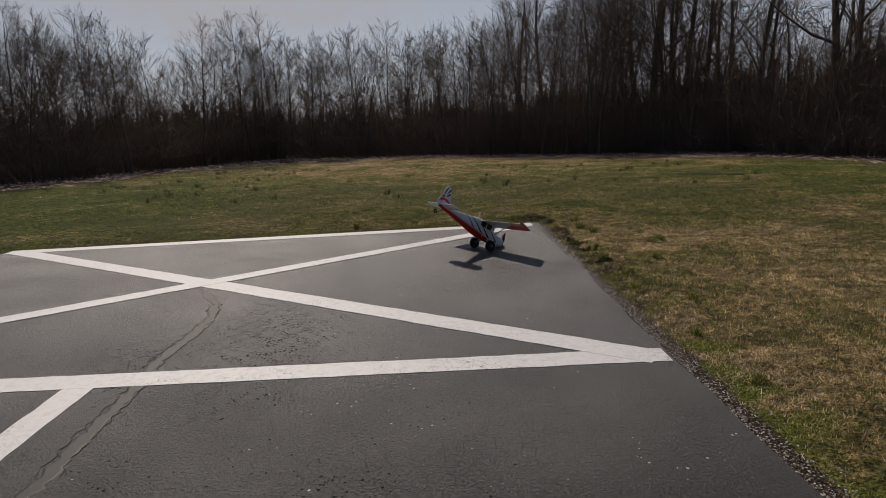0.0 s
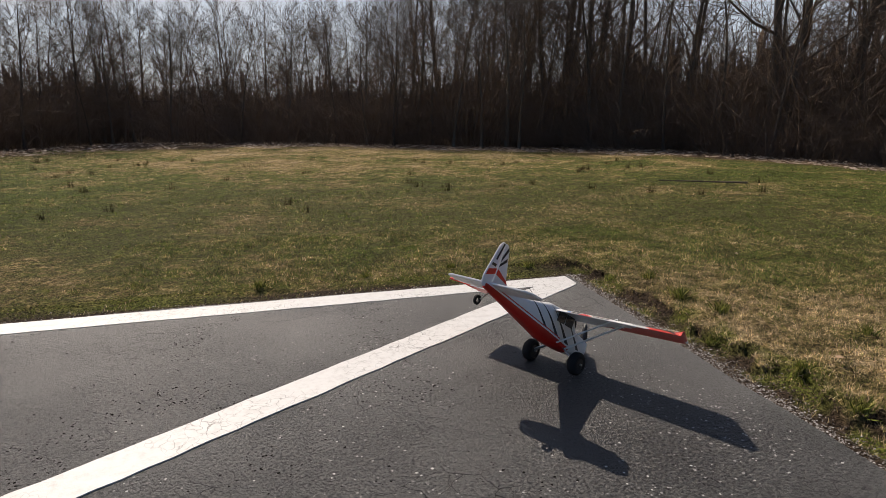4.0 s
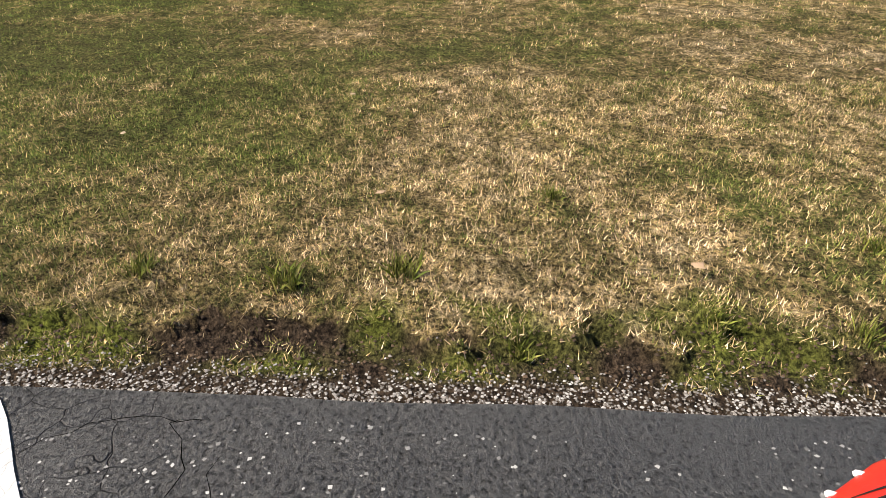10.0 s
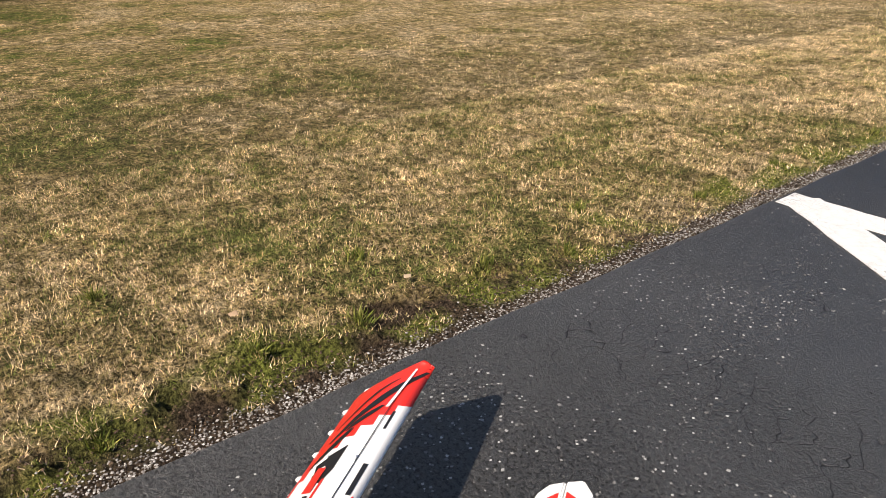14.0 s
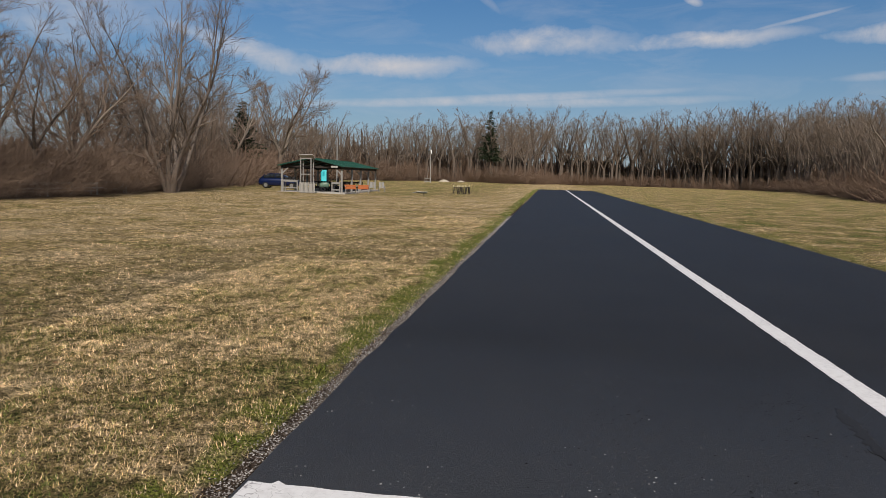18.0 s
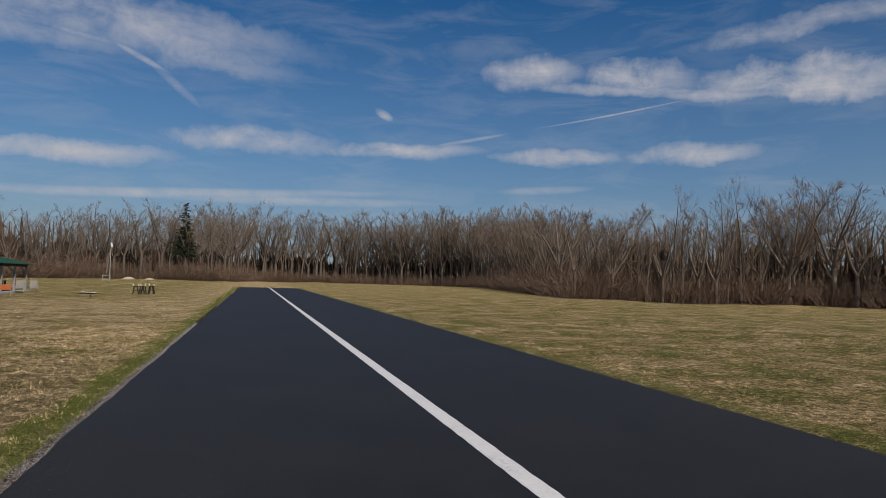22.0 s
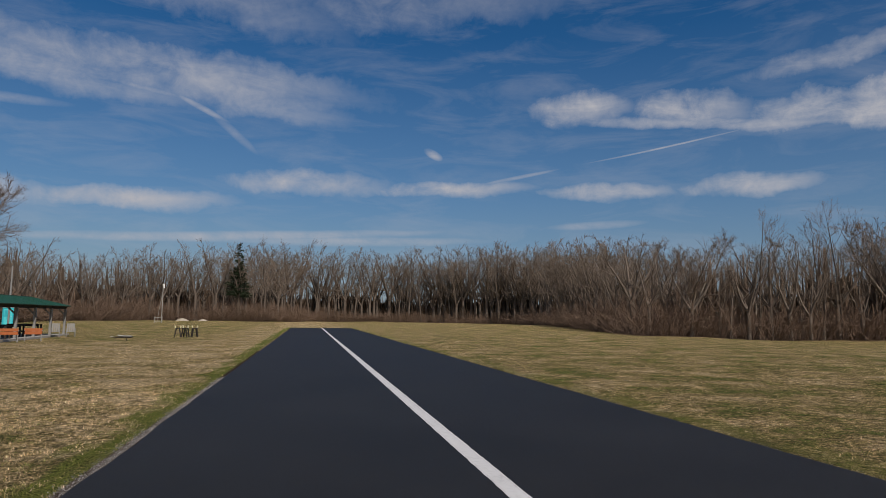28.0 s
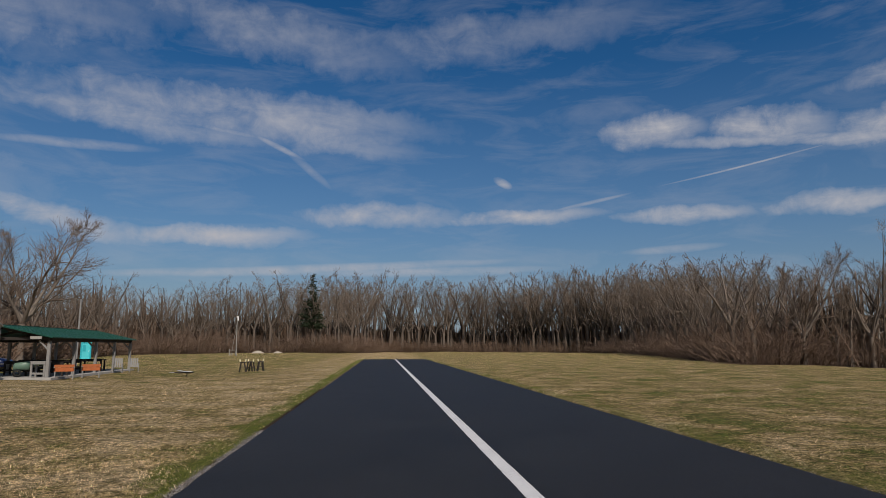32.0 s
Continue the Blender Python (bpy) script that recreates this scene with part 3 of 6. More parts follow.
end_y = tarmac_end(first_l + (first_r - first_l) * SLOT) + wobble(SLOT * 8.3, 31, 0.02)
# rows of points from the slanting end to the far end
rows = [[(first_l + (first_r - first_l) * s, e) for s, e in zip(SLOT, end_y)]]
rows += [[(l + (r - l) * s, y) for s in SLOT] for l, r, y in zip(left, right, ry)]
rverts, rfaces, nw = [], [], len(SLOT) + 2
for row in rows:
    line = [(row[0][0], row[0][1], -0.16)] + [(x, y, 0.0) for x, y in row] + [(row[-1][0], row[-1][1], -0.16)]
    rverts += line
for i in range(len(rows) - 1):
    for k in range(nw - 1):
        rfaces.append((nw * i + k, nw * i + k + 1, nw * (i + 1) + k + 1, nw * (i + 1) + k))
for k in range(1, nw - 2):
    x0, y0, _ = rverts[k]
    x1, y1, _ = rverts[k + 1]
    n = len(rverts)
    rverts += [(x0, y0, -0.16), (x1, y1, -0.16)]
    rfaces.append((n, n + 1, k + 1, k))
runway = new("runway", mesh_of("runway", rverts, rfaces, M_ASPHALT))
tagged(runway, "black sealed asphalt runway strip with ragged edges", "runway", kind="structure")


def stripe(a, b, width, name="painted_line", z=0.004, seed=1, cut=None):
    """A painted stripe with slightly uneven edges from a to b."""
    a, b = Vector((*a, 0)), Vector((*b, 0))
    n = max(2, int((b - a).length / 0.12))
    along = (b - a).normalized()
    side = Vector((-along.y, along.x, 0))
    rng = random.Random(seed)
    verts, faces = [], []
    for i in range(n + 1):
        c = a.lerp(b, i / n)
        w0, w1 = width / 2 + rng.uniform(-0.006, 0.006), width / 2 + rng.uniform(-0.006, 0.006)
        for off, zz in ((-w0, 0.0005), (-w0, z), (w1, z), (w1, 0.0005)):
            v = c + side * off
            if cut:
                v.x, v.y = min(max(v.x, cut[0]), cut[1]), max(v.y, cut[2])
            verts.append((v.x, v.y, zz))
    for i in range(n):
        for k in range(3):
            faces.append((4 * i + k, 4 * i + k + 4, 4 * i + k + 5, 4 * i + k + 1))
    ob = new(name, mesh_of(name, verts, faces, M_LINE))
    return tagged(ob, "cracked white paint line on the asphalt", "marking", "runway lines", "structure")


CUT = (XL + 0.04, XR - 0.05, -99)
stripe((XL + 0.03, 0.03), (XR - 0.03, 0.13), 0.26, seed=1, cut=CUT)
stripe((XL + 0.03, -6.25), (XR - 0.03, -5.48), 0.27, z=0.0042, seed=2, cut=CUT)
stripe((XL + 0.12, 0.08), (XR - 0.16, -5.50), 0.28, z=0.0055, seed=3, cut=CUT)
stripe((XR - 0.16, 0.15), (XL + 0.04, -6.25), 0.26, z=0.0068, seed=4, cut=CUT)
stripe((0.0, 0.18), (0.0, Y_FAR - 0.1), 0.21, z=0.0035, seed=5)

# ---- trees ----


class Tubes:
    """Collects tapered tubes as triangles."""

    def __init__(self):
        self.v, self.t, self.n = [], [], 0

    def add(self, pts, radii, sides):
        pts, radii = np.asarray(pts, float), np.asarray(radii, float)
        k = len(pts)
        way = np.gradient(pts, axis=0)
        way /= np.linalg.norm(way, axis=1)[:, None] + 1e-9
        ref = np.array([0.31, 0.87, 0.38]) if abs(way[0, 2]) > 0.8 else np.array([0.0, 0.0, 1.0])
        u = np.cross(way, ref)
        u /= np.linalg.norm(u, axis=1)[:, None] + 1e-9
        w = np.cross(way, u)
        a = np.arange(sides) * 2 * np.pi / sides
        ring = pts[:, None] + radii[:, None, None] * (np.cos(a)[None, :, None] * u[:, None] + np.sin(a)[None, :, None] * w[:, None])
        self.v.append(ring.reshape(-1, 3))
        i = np.arange(k - 1)[:, None] * sides
        j = np.arange(sides)[None]
        p, q = i + j, i + (j + 1) % sides
        tri = np.concatenate([np.stack([p, q, q + sides], -1).reshape(-1, 3), np.stack([p, q + sides, p + sides], -1).reshape(-1, 3)])
        self.t.append(tri + self.n)
        self.n += k * sides

    def sliver(self, start, way, length, width, rng):
        """A single fine twig as one narrow triangle."""
        start, way = np.asarray(start, float), np.asarray(way, float)
        way = way / (np.linalg.norm(way) + 1e-9)
        side = np.cross(way, rng.normal(0, 1, 3))
        side *= width / 2 / (np.linalg.norm(side) + 1e-9)
        self.v.append(np.stack([start - side, start + side, start + way * length]))
        self.t.append(np.array([[0, 1, 2]]) + self.n)
        self.n += 3

    def mesh(self, name, mat):
        return triangles(name, np.concatenate(self.v), np.concatenate(self.t), mat)


def branch_line(rng, start, way, length, segs, lift, jitter):
    pts, way = [np.array(start, float)], np.array(way, float)
    way /= np.linalg.norm(way)
    for _ in range(segs):
        way = way + rng.normal(0, jitter, 3) + np.array([0, 0, lift])
        way /= np.linalg.norm(way)
        pts.append(pts[-1] + way * length / segs)
    return np.array(pts)


def at_line(pts, s):
    f = s * (len(pts) - 1)
    i = min(int(f), len(pts) - 2)
    return pts[i] + (pts[i + 1] - pts[i]) * (f - i), pts[i + 1] - pts[i]


def side_way(rng, way, angle):
    way = way / (np.linalg.norm(way) + 1e-9)
    r = rng.normal(0, 1, 3)
    r -= way * (r @ way)
    r /= np.linalg.norm(r) + 1e-9
    return way * math.cos(angle) + r * math.sin(angle)


def bare_tree(seed, height, radius, first, limbs, reach, stems=1, branches=6, twigs=6, twig=0.016, angles=(0.55, 1.05), fork=0.22, sides=(7, 4), bole=0.0):
    """Trunk and crown of a leafless tree with limbs that climb."""
    rng = np.random.default_rng(seed)
    trunk, crown = Tubes(), Tubes()
    if bole:
        trunk.add([(0, 0, -0.15), (0.03, 0, bole * 0.12), (0.02, 0.03, bole * 0.6), (0, 0, bole * 1.06)], np.array((1.45, 1.05, 0.95, 0.9)) * radius, sides[0])
    for s in range(stems):
        a0 = rng.uniform(0, 6.3) if stems == 1 else s * 2 * np.pi / stems + rng.uniform(-0.4, 0.4)
        tilt = 0.04 if stems == 1 else fork * rng.uniform(0.7, 1.2)
        foot = 0.0 if stems == 1 else radius * (0.3 if bole else 0.6)
        h = height * (1 if s == 0 else rng.uniform(0.78, 0.98))
        line = branch_line(rng, (foot * math.cos(a0), foot * math.sin(a0), bole - 0.15), (math.cos(a0) * tilt, math.sin(a0) * tilt, 1), (h - bole) * 0.97, 10, 0.03, 0.04 if stems == 1 else 0.07)
        rad = radius / (1 if stems == 1 else 1.45) * (1 - np.linspace(0, 1, 11) ** 0.85 * 0.95)
        rad[0] *= 1.0 if bole else 1.5
        trunk.add(line, rad, sides[0])
        for k in range(limbs):
            f = first + (0.98 - first) * (k + rng.uniform(0, 0.9)) / limbs
            g = (f - first) / (1 - first)
            p, w = at_line(line, f)
            length = height * reach * (1.02 - g) ** 0.55 * (0.6 + 0.4 * min(1.0, 3 * g)) * rng.uniform(0.65, 1.25)
            r1 = max(twig * 0.7, radius * 0.42 * (1.04 - f) * rng.uniform(0.6, 1.1))
            limb = branch_line(rng, p, side_way(rng, w, rng.uniform(*angles) * (1 - 0.3 * g)), length, 4, 0.08, 0.19)
            crown.add(limb, np.linspace(r1, r1 * 0.25, 5), sides[1])
            for b in range(branches):
                at = 0.2 + 0.8 * (b + rng.uniform(0, 0.9)) / branches
                p2, w2 = at_line(limb, min(at, 0.99))
                l2 = length * (0.62 - 0.32 * at) * rng.uniform(0.7, 1.2) + 0.25
                br = branch_line(rng, p2, side_way(rng, w2, rng.uniform(0.35, 0.8)), l2, 1, 0.12, 0.14)
                r2 = max(r1 * 0.34, twig * 0.5)
                crown.add(br, (r2, r2 * 0.4), 3)
                for c in range(twigs):
                    p3, w3 = at_line(br, min(0.99, 0.12 + 0.9 * (c + rng.uniform(0, 0.9)) / twigs))
                    w4 = side_way(rng, w3, rng.uniform(0.2, 0.8)) + np.array([0, 0, 0.15])
                    l3 = l2 * rng.uniform(0.3, 0.7) + 0.15
                    crown.sliver(p3, w4, l3, twig, rng)
                    if c % 2 == 0:
                        crown.sliver(p3 + w4 / np.linalg.norm(w4) * l3 * 0.45, side_way(rng, w4, rng.uniform(0.3, 0.8)), l3 * rng.uniform(0.4, 0.8), twig * 0.8, rng)
    return trunk, crown


def brush(seed, height, width, stems, twigs=9, size=1.0, lean=0.8, droop=-0.16):
    """A thicket of thin arching stems."""
    rng = np.random.default_rng(seed)
    out, fine = Tubes(), Tubes()
    for _ in range(stems):
        a, r = rng.uniform(0, 6.3), width * 0.5 * rng.uniform(0, 1) ** 0.6
        way = (math.cos(a) * rng.uniform(0.1, 1) * lean, math.sin(a) * rng.uniform(0.1, 1) * lean, 1)
        h = height * rng.uniform(0.5, 1.1)
        line = branch_line(rng, (r * math.cos(a), r * math.sin(a), -0.05), way, h, 2, droop, 0.16)
        out.add(line, np.linspace(0.013, 0.005, 3) * size * rng.uniform(0.6, 1.4), 3)
        for k in range(twigs):
            p, w = at_line(line, rng.uniform(0.15, 0.97))
            fine.sliver(p, side_way(rng, w, rng.uniform(0.35, 1.1)), h * rng.uniform(0.15, 0.42), 0.014 * size, rng)
    return out, fine


def tree_kind(name, tubes, bark=None, twig=None):
    t, c = tubes
    return t.mesh(name + "_trunk", bark or M_BARK), c.mesh(name + "_crown", twig or M_TWIG)


def plant_tree(kind, x, y, size, turn, label, group="woodland trees", squash=1.0):
    ob = empty("tree", (0, 0, 0), label, "tree", group)
    ob.matrix_world = pose(x, y, float(land(x, y)), 0, 0, turn) @ Matrix.Diagonal((size * squash, size * squash, size, 1))
    for nm, me in (("trunk", kind[0]), ("crown", kind[1])):
        o = new(nm, me)
        o.parent = ob
    return ob


wood_kinds = [tree_kind("woodland_tree", bare_tree(100 + i, h, r, f, l, rc, branches=6, twigs=5, twig=0.023)) for i, (h, r, f, l, rc) in enumerate(
    [(16, 0.15, 0.22, 16, 0.33), (18, 0.22, 0.26, 16, 0.35), (14, 0.11, 0.15, 16, 0.33), (17, 0.13, 0.30, 15, 0.30), (15, 0.17, 0.13, 17, 0.40), (19, 0.27, 0.22, 17, 0.38)])]


def bush_kind(tubes):
    return tubes[0].mesh("stem_tangle", M_THICKET), tubes[1].mesh("twig_tangle", M_THICKET)


def plant_bush(name, kind, matrix, label, group):
    ob = new(name)
    ob.matrix_world = matrix
    for nm, me in zip(("stem_tangle", "twig_tangle"), kind):
        o = tagged(new(nm, me), kind="stuff")
        o.parent = ob
    return tagged(ob, label, "bush", group)


brush_kinds = [bush_kind(brush(200 + i, h, w, n)) for i, (h, w, n) in enumerate([(3.2, 2.8, 60), (2.4, 2.6, 58), (4.6, 2.6, 62), (1.8, 2.8, 55), (6.0, 2.6, 58)])]

rng = np.random.default_rng(7)


def scatter(count, x0, x1, y0, y1, d0, d1, gap, power=1.0):
    """Places in the woods, d0 to d1 metres behind the edge, at least gap apart."""
    out = []
    tries = 0
    while len(out) < count and tries < count * 60:
        tries += 1
        x, y = rng.uniform(x0, x1), rng.uniform(y0, y1)
        d = float(wood_depth(x, y))
        if d < d0 or d > d1 or rng.uniform() > (1 - (d - d0) / (d1 - d0 + 0.01)) ** power + 0.12:
            continue
        if any((x - a) ** 2 + (y - b) ** 2 < gap * gap for a, b in out):
            continue
        out.append((x, y))
    return out


for x, y in scatter(170, -42, 24, -58, 2, 0.6, 30, 1.15):
    k = int(rng.integers(0, 6))
    deep = float(soft_step(0, 9, wood_depth(x, y)))
    if x > -9:
        continue
    size = rng.uniform(0.75, 1.2) * (0.6 + 0.4 * deep) * (1 - 0.25 * float(soft_step(-16, -9, x)))
    plant_tree(wood_kinds[k], x, y, size, rng.uniform(0, 360), "tall leafless woodland tree with grey-brown bark")
young_kinds = [tree_kind("young_tree", bare_tree(150 + i, h, r, f, l, rc, branches=6, twigs=6, twig=0.014)) for i, (h, r, f, l, rc) in enumerate([(8.6, 0.085, 0.24, 16, 0.37), (8.0, 0.07, 0.28, 15, 0.38), (9.4, 0.10, 0.26, 16, 0.40)])]
for x, y in scatter(165, -15, 28, -48, -6, 0.8, 13, 0.95, 0.5):
    deep = float(wood_depth(x, y))
    plant_tree(young_kinds[int(rng.integers(0, 3))], x, y, rng.uniform(0.60, 0.80) * (1 + 0.02 * deep) * (1 + 0.35 * float(soft_step(-4, -13, x))), rng.uniform(0, 360), "slender young leafless tree with fine dense twigs", "young trees")
broad_kinds = [tree_kind("broad_tree", bare_tree(170 + i, h, r, 0.12, l, rc, stems=n, branches=6, twigs=6, twig=0.02, fork=fk, bole=b)) for i, (h, r, l, rc, n, fk, b) in enumerate([(12.5, 0.20, 12, 0.26, 4, 0.58, 2.6), (11.0, 0.17, 13, 0.28, 3, 0.65, 3.2), (13.5, 0.23, 11, 0.25, 5, 0.52, 2.0)])]
for x, y in scatter(22, -62, -24, 6, 78, 0.4, 10, 3.6):
    plant_tree(broad_kinds[int(rng.integers(0, 3))], x, y, rng.uniform(0.6, 0.95), rng.uniform(0, 360), "broad leafless tree with a forked grey-brown crown")
for x, y in scatter(12, -62, -24, 0, 75, 3.5, 26, 2.5):
    k = int(rng.integers(0, 6))
    plant_tree(wood_kinds[k], x, y, rng.uniform(0.5, 0.8), rng.uniform(0, 360), "leafless woodland tree with grey-brown bark")
for x, y in scatter(95, -42, 24, -40, 1, 1.3, 9, 0.9) + scatter(100, -50, -24, 1, 70, 0.0, 6, 1.2):
    kind = brush_kinds[int(rng.integers(0, 5))]
    plant_bush("thicket", kind, pose(x, y, float(land(x, y)), 0, 0, rng.uniform(0, 360)) @ Matrix.Diagonal((1.1, 1.1, rng.uniform(0.7, 1.15), 1)), "leafless reddish-brown thicket at the edge of the woods", "thickets")

# broad tangled bushes standing out of the edge
tangle_kinds = [bush_kind(brush(250 + i, h, w, n, 20, 0.8, 1.15, -0.26)) for i, (h, w, n) in enumerate([(3.2, 3.4, 105), (6.0, 5.0, 130)])]
for k, x, y, size in ((0, -14.6, -25.2, 0.95), (0, -12.4, -26.6, 0.7), (1, -22.8, -10.2, 1.0), (1, -21.6, -12.9, 0.8), (0, -19.3, -16.6, 0.9), (1, -25.5, -8.4, 0.95), (0, -6.3, -29.6, 0.75), (0, 3.0, -31.6, 0.8)):
    plant_bush("tangled_bush", tangle_kinds[k], pose(x, y, float(land(x, y)), 0, 0, x * 40) @ Matrix.Scale(size, 4), "broad tangled reddish-brown leafless bush", "tangled bushes")

for x, y in scatter(16, -50, -24, 4, 66, -0.4, 1.8, 2.6):
    plant_bush("tangled_bush", tangle_kinds[int(rng.integers(0, 2))], pose(x, y, float(land(x, y)), 0, 0, rng.uniform(0, 360)) @ Matrix.Scale(rng.uniform(0.6, 0.95), 4), "broad tangled reddish-brown leafless bush beside the lawn", "tangled bushes")

# tall twiggy undergrowth that thins out upwards
tall_kinds = [bush_kind(brush(230 + i, h, w, n, 12, 1.3)) for i, (h, w, n) in enumerate([(6.5, 4.0, 60), (8.0, 3.6, 55), (5.2, 4.4, 65)])]
for x, y in scatter(82, -44, 24, -46, 2, 3.0, 15, 1.6):
    young = float(soft_step(-15, -3, x))
    kind = tall_kinds[int(rng.integers(0, 3))]
    plant_bush("undergrowth", kind, pose(x, y, float(land(x, y)), 0, 0, rng.uniform(0, 360)) @ Matrix.Diagonal((1, 1, rng.uniform(0.7, 1.1) * (1 - 0.35 * young), 1)), "tall leafless grey-brown undergrowth between the trees", "undergrowth")
for x, y in scatter(70, -62, -24, 2, 80, 0.8, 9, 1.6):
    kind = tall_kinds[int(rng.integers(0, 3))]
    plant_bush("undergrowth", kind, pose(x, y, float(land(x, y)), 0, 0, rng.uniform(0, 360)) @ Matrix.Diagonal((0.95, 0.95, rng.uniform(0.32, 0.62), 1)), "reddish-brown leafless undergrowth along the lawn", "undergrowth")
# saplings and poles deep in the woods
under = Tubes()
for x, y in scatter(1600, -60, 36, -56, 8, 2, 28, 0.2, 0.4) + scatter(600, -75, -24, 0, 80, 2, 40, 0.3, 0.25):
    z = float(land(x, y))
    h = rng.uniform(2.5, 9) * (1 - 0.35 * float(soft_step(-15, -3, x))) * (1 - 0.5 * float(soft_step(6, 16, y)))
    under.add(branch_line(rng, (x, y, z - 0.1), (rng.normal(0, 0.12), rng.normal(0, 0.12), 1), h, 3, 0.0, 0.07), np.linspace(1, 0.25, 4) * rng.uniform(0.012, 0.045), 4)
    for _ in range(30):
        a = rng.uniform(0, 6.3)
        p = np.array([x, y, z + h * rng.uniform(0.10, 0.98)])
        under.sliver(p, (math.cos(a), math.sin(a), rng.uniform(-0.1, 1.2)), rng.uniform(0.6, 2.6), 0.030, rng)
tagged(new("understorey", under.mesh("understorey", M_THICKET)), "dense leafless saplings deep in the woods", "undergrowth", kind="stuff")

# far woods
far_kinds, far_trunks = [], []
for i, (h, r, f, l, rc, n, b) in enumerate([(18, 0.28, 0.26, 14, 0.34, 1, 0), (19, 0.34, 0.08, 6, 0.23, 3, 6.0), (17, 0.32, 0.08, 6, 0.26, 3, 4.5), (21, 0.30, 0.40, 13, 0.32, 1, 0), (18, 0.36, 0.06, 5, 0.25, 4, 5.5)]):
    t, c = bare_tree(300 + i, h, r, f, l, rc, stems=n, branches=5, twigs=4, twig=0.045, fork=0.5, sides=(4, 3), bole=b)
    tall = np.concatenate(c.v)[:, 2].max()
    far_trunks.append((np.concatenate(t.v) / tall, np.concatenate(t.t)))
    far_kinds.append((np.concatenate(c.v) / tall, np.concatenate(c.t)))
TREES, BUSHES = len(far_trunks), 3
for i in range(BUSHES):
    s, w = brush(340 + i, 3.6, 4.2, 36, 10, 2.6, 1.25, -0.06)
    sv = np.concatenate(s.v + w.v)
    far_kinds.append((sv / sv[:, 2].max(), np.concatenate(s.t + [q + s.n for q in w.t])))
# paler bark for the far trunks: sunlight on them is put into the colour
M_FARBARK = bark_material("lit_grey_bark", (0.085, 0.068, 0.055), (0.25, 0.205, 0.165))


def gather(name, places, kinds, label, mat):
    vs, ts, n = [], [], 0
    for x, y, k, size, wide, a in places:
        v, t = kinds[k]
        c, s = math.cos(a) * size * wide, math.sin(a) * size * wide
        vs.append(np.stack([v[:, 0] * c - v[:, 1] * s + x, v[:, 0] * s + v[:, 1] * c + y, v[:, 2] * size + float(land(x, y))], 1))
        ts.append(t + n)
        n += len(v)
    return tagged(new(name, triangles(name, np.concatenate(vs), np.concatenate(ts), mat)), label, "woods", kind="stuff")


def far_wood(name, places, label, mat, trunks=True):
    places = [(*q, rng.uniform(0, 6.3)) for q in places]
    gather(name, places, far_kinds, label, mat)
    if trunks:
        gather(name + "_trunks", places, far_trunks, "grey trunks of the " + label, M_FARBARK)


M_FARTWIG = bark_material("far_grey_twigs", (0.10, 0.078, 0.061), (0.27, 0.212, 0.163), 8.0)


def belt_height(y):
    """The side woods stand higher towards the far end."""
    return 13.2 + 8.5 * float(soft_step(78, 175, y))


far_wood("far_woods", [(x, y, int(rng.integers(0, TREES)), rng.uniform(17.5, 25.0) * (1.0 - 0.22 * float(soft_step(-6, -20, x)) - 0.22 * float(soft_step(-30, -42, x))), 1.15) for x, y in scatter(180, -72, 20, 85, 240, 1, 16, 1.9) + scatter(90, 20, 75, 178, 245, 1, 18, 1.7)], "distant belt of leafless trees beyond the runway", M_FARTWIG)
far_wood("right_woods", [(x, y, int(rng.integers(0, TREES)), rng.uniform(0.78, 1.08) * belt_height(y) * (0.97 + 0.30 * float(soft_step(58, 78, x) * (1 - soft_step(92, 112, y)))), 1.15) for x, y in scatter(185, 36, 110, 60, 190, 0.5, 13, 1.7)], "belt of leafless trees on the side of the field", M_FARTWIG)
far_wood("far_brush", [(x, y, int(rng.integers(TREES, TREES + BUSHES)), rng.uniform(2.4, 6.4), 1.1) for x, y in scatter(180, -62, 100, 62, 225, -0.3, 7, 1.4)] + [(x, y, int(rng.integers(TREES, TREES + BUSHES)), rng.uniform(4.5, 7.5), 1.0) for x, y in scatter(50, -62, -6, 72, 190, 0.3, 5, 1.7)] + [(x, y, int(rng.integers(TREES, TREES + BUSHES)), rng.uniform(2.0, 4.6), 1.5) for x, y in scatter(90, -50, 60, 110, 225, -0.5, 2.5, 1.3)] + [(x, y, int(rng.integers(TREES, TREES + BUSHES)), rng.uniform(4.5, 8.0), 0.85) for x, y in scatter(45, 38, 90, 66, 130, 1.5, 8, 1.6)], "distant brown saplings at the edge of the woods", M_BRUSH, False)
far_wood("side_woods", [(x, y, int(rng.integers(0, TREES)), rng.uniform(14.0, 19.0), 1.2) for x, y in scatter(40, 30, 130, -20, 70, 1, 26, 4.0)], "leafless woods on the far side of the field", M_BARK, False)


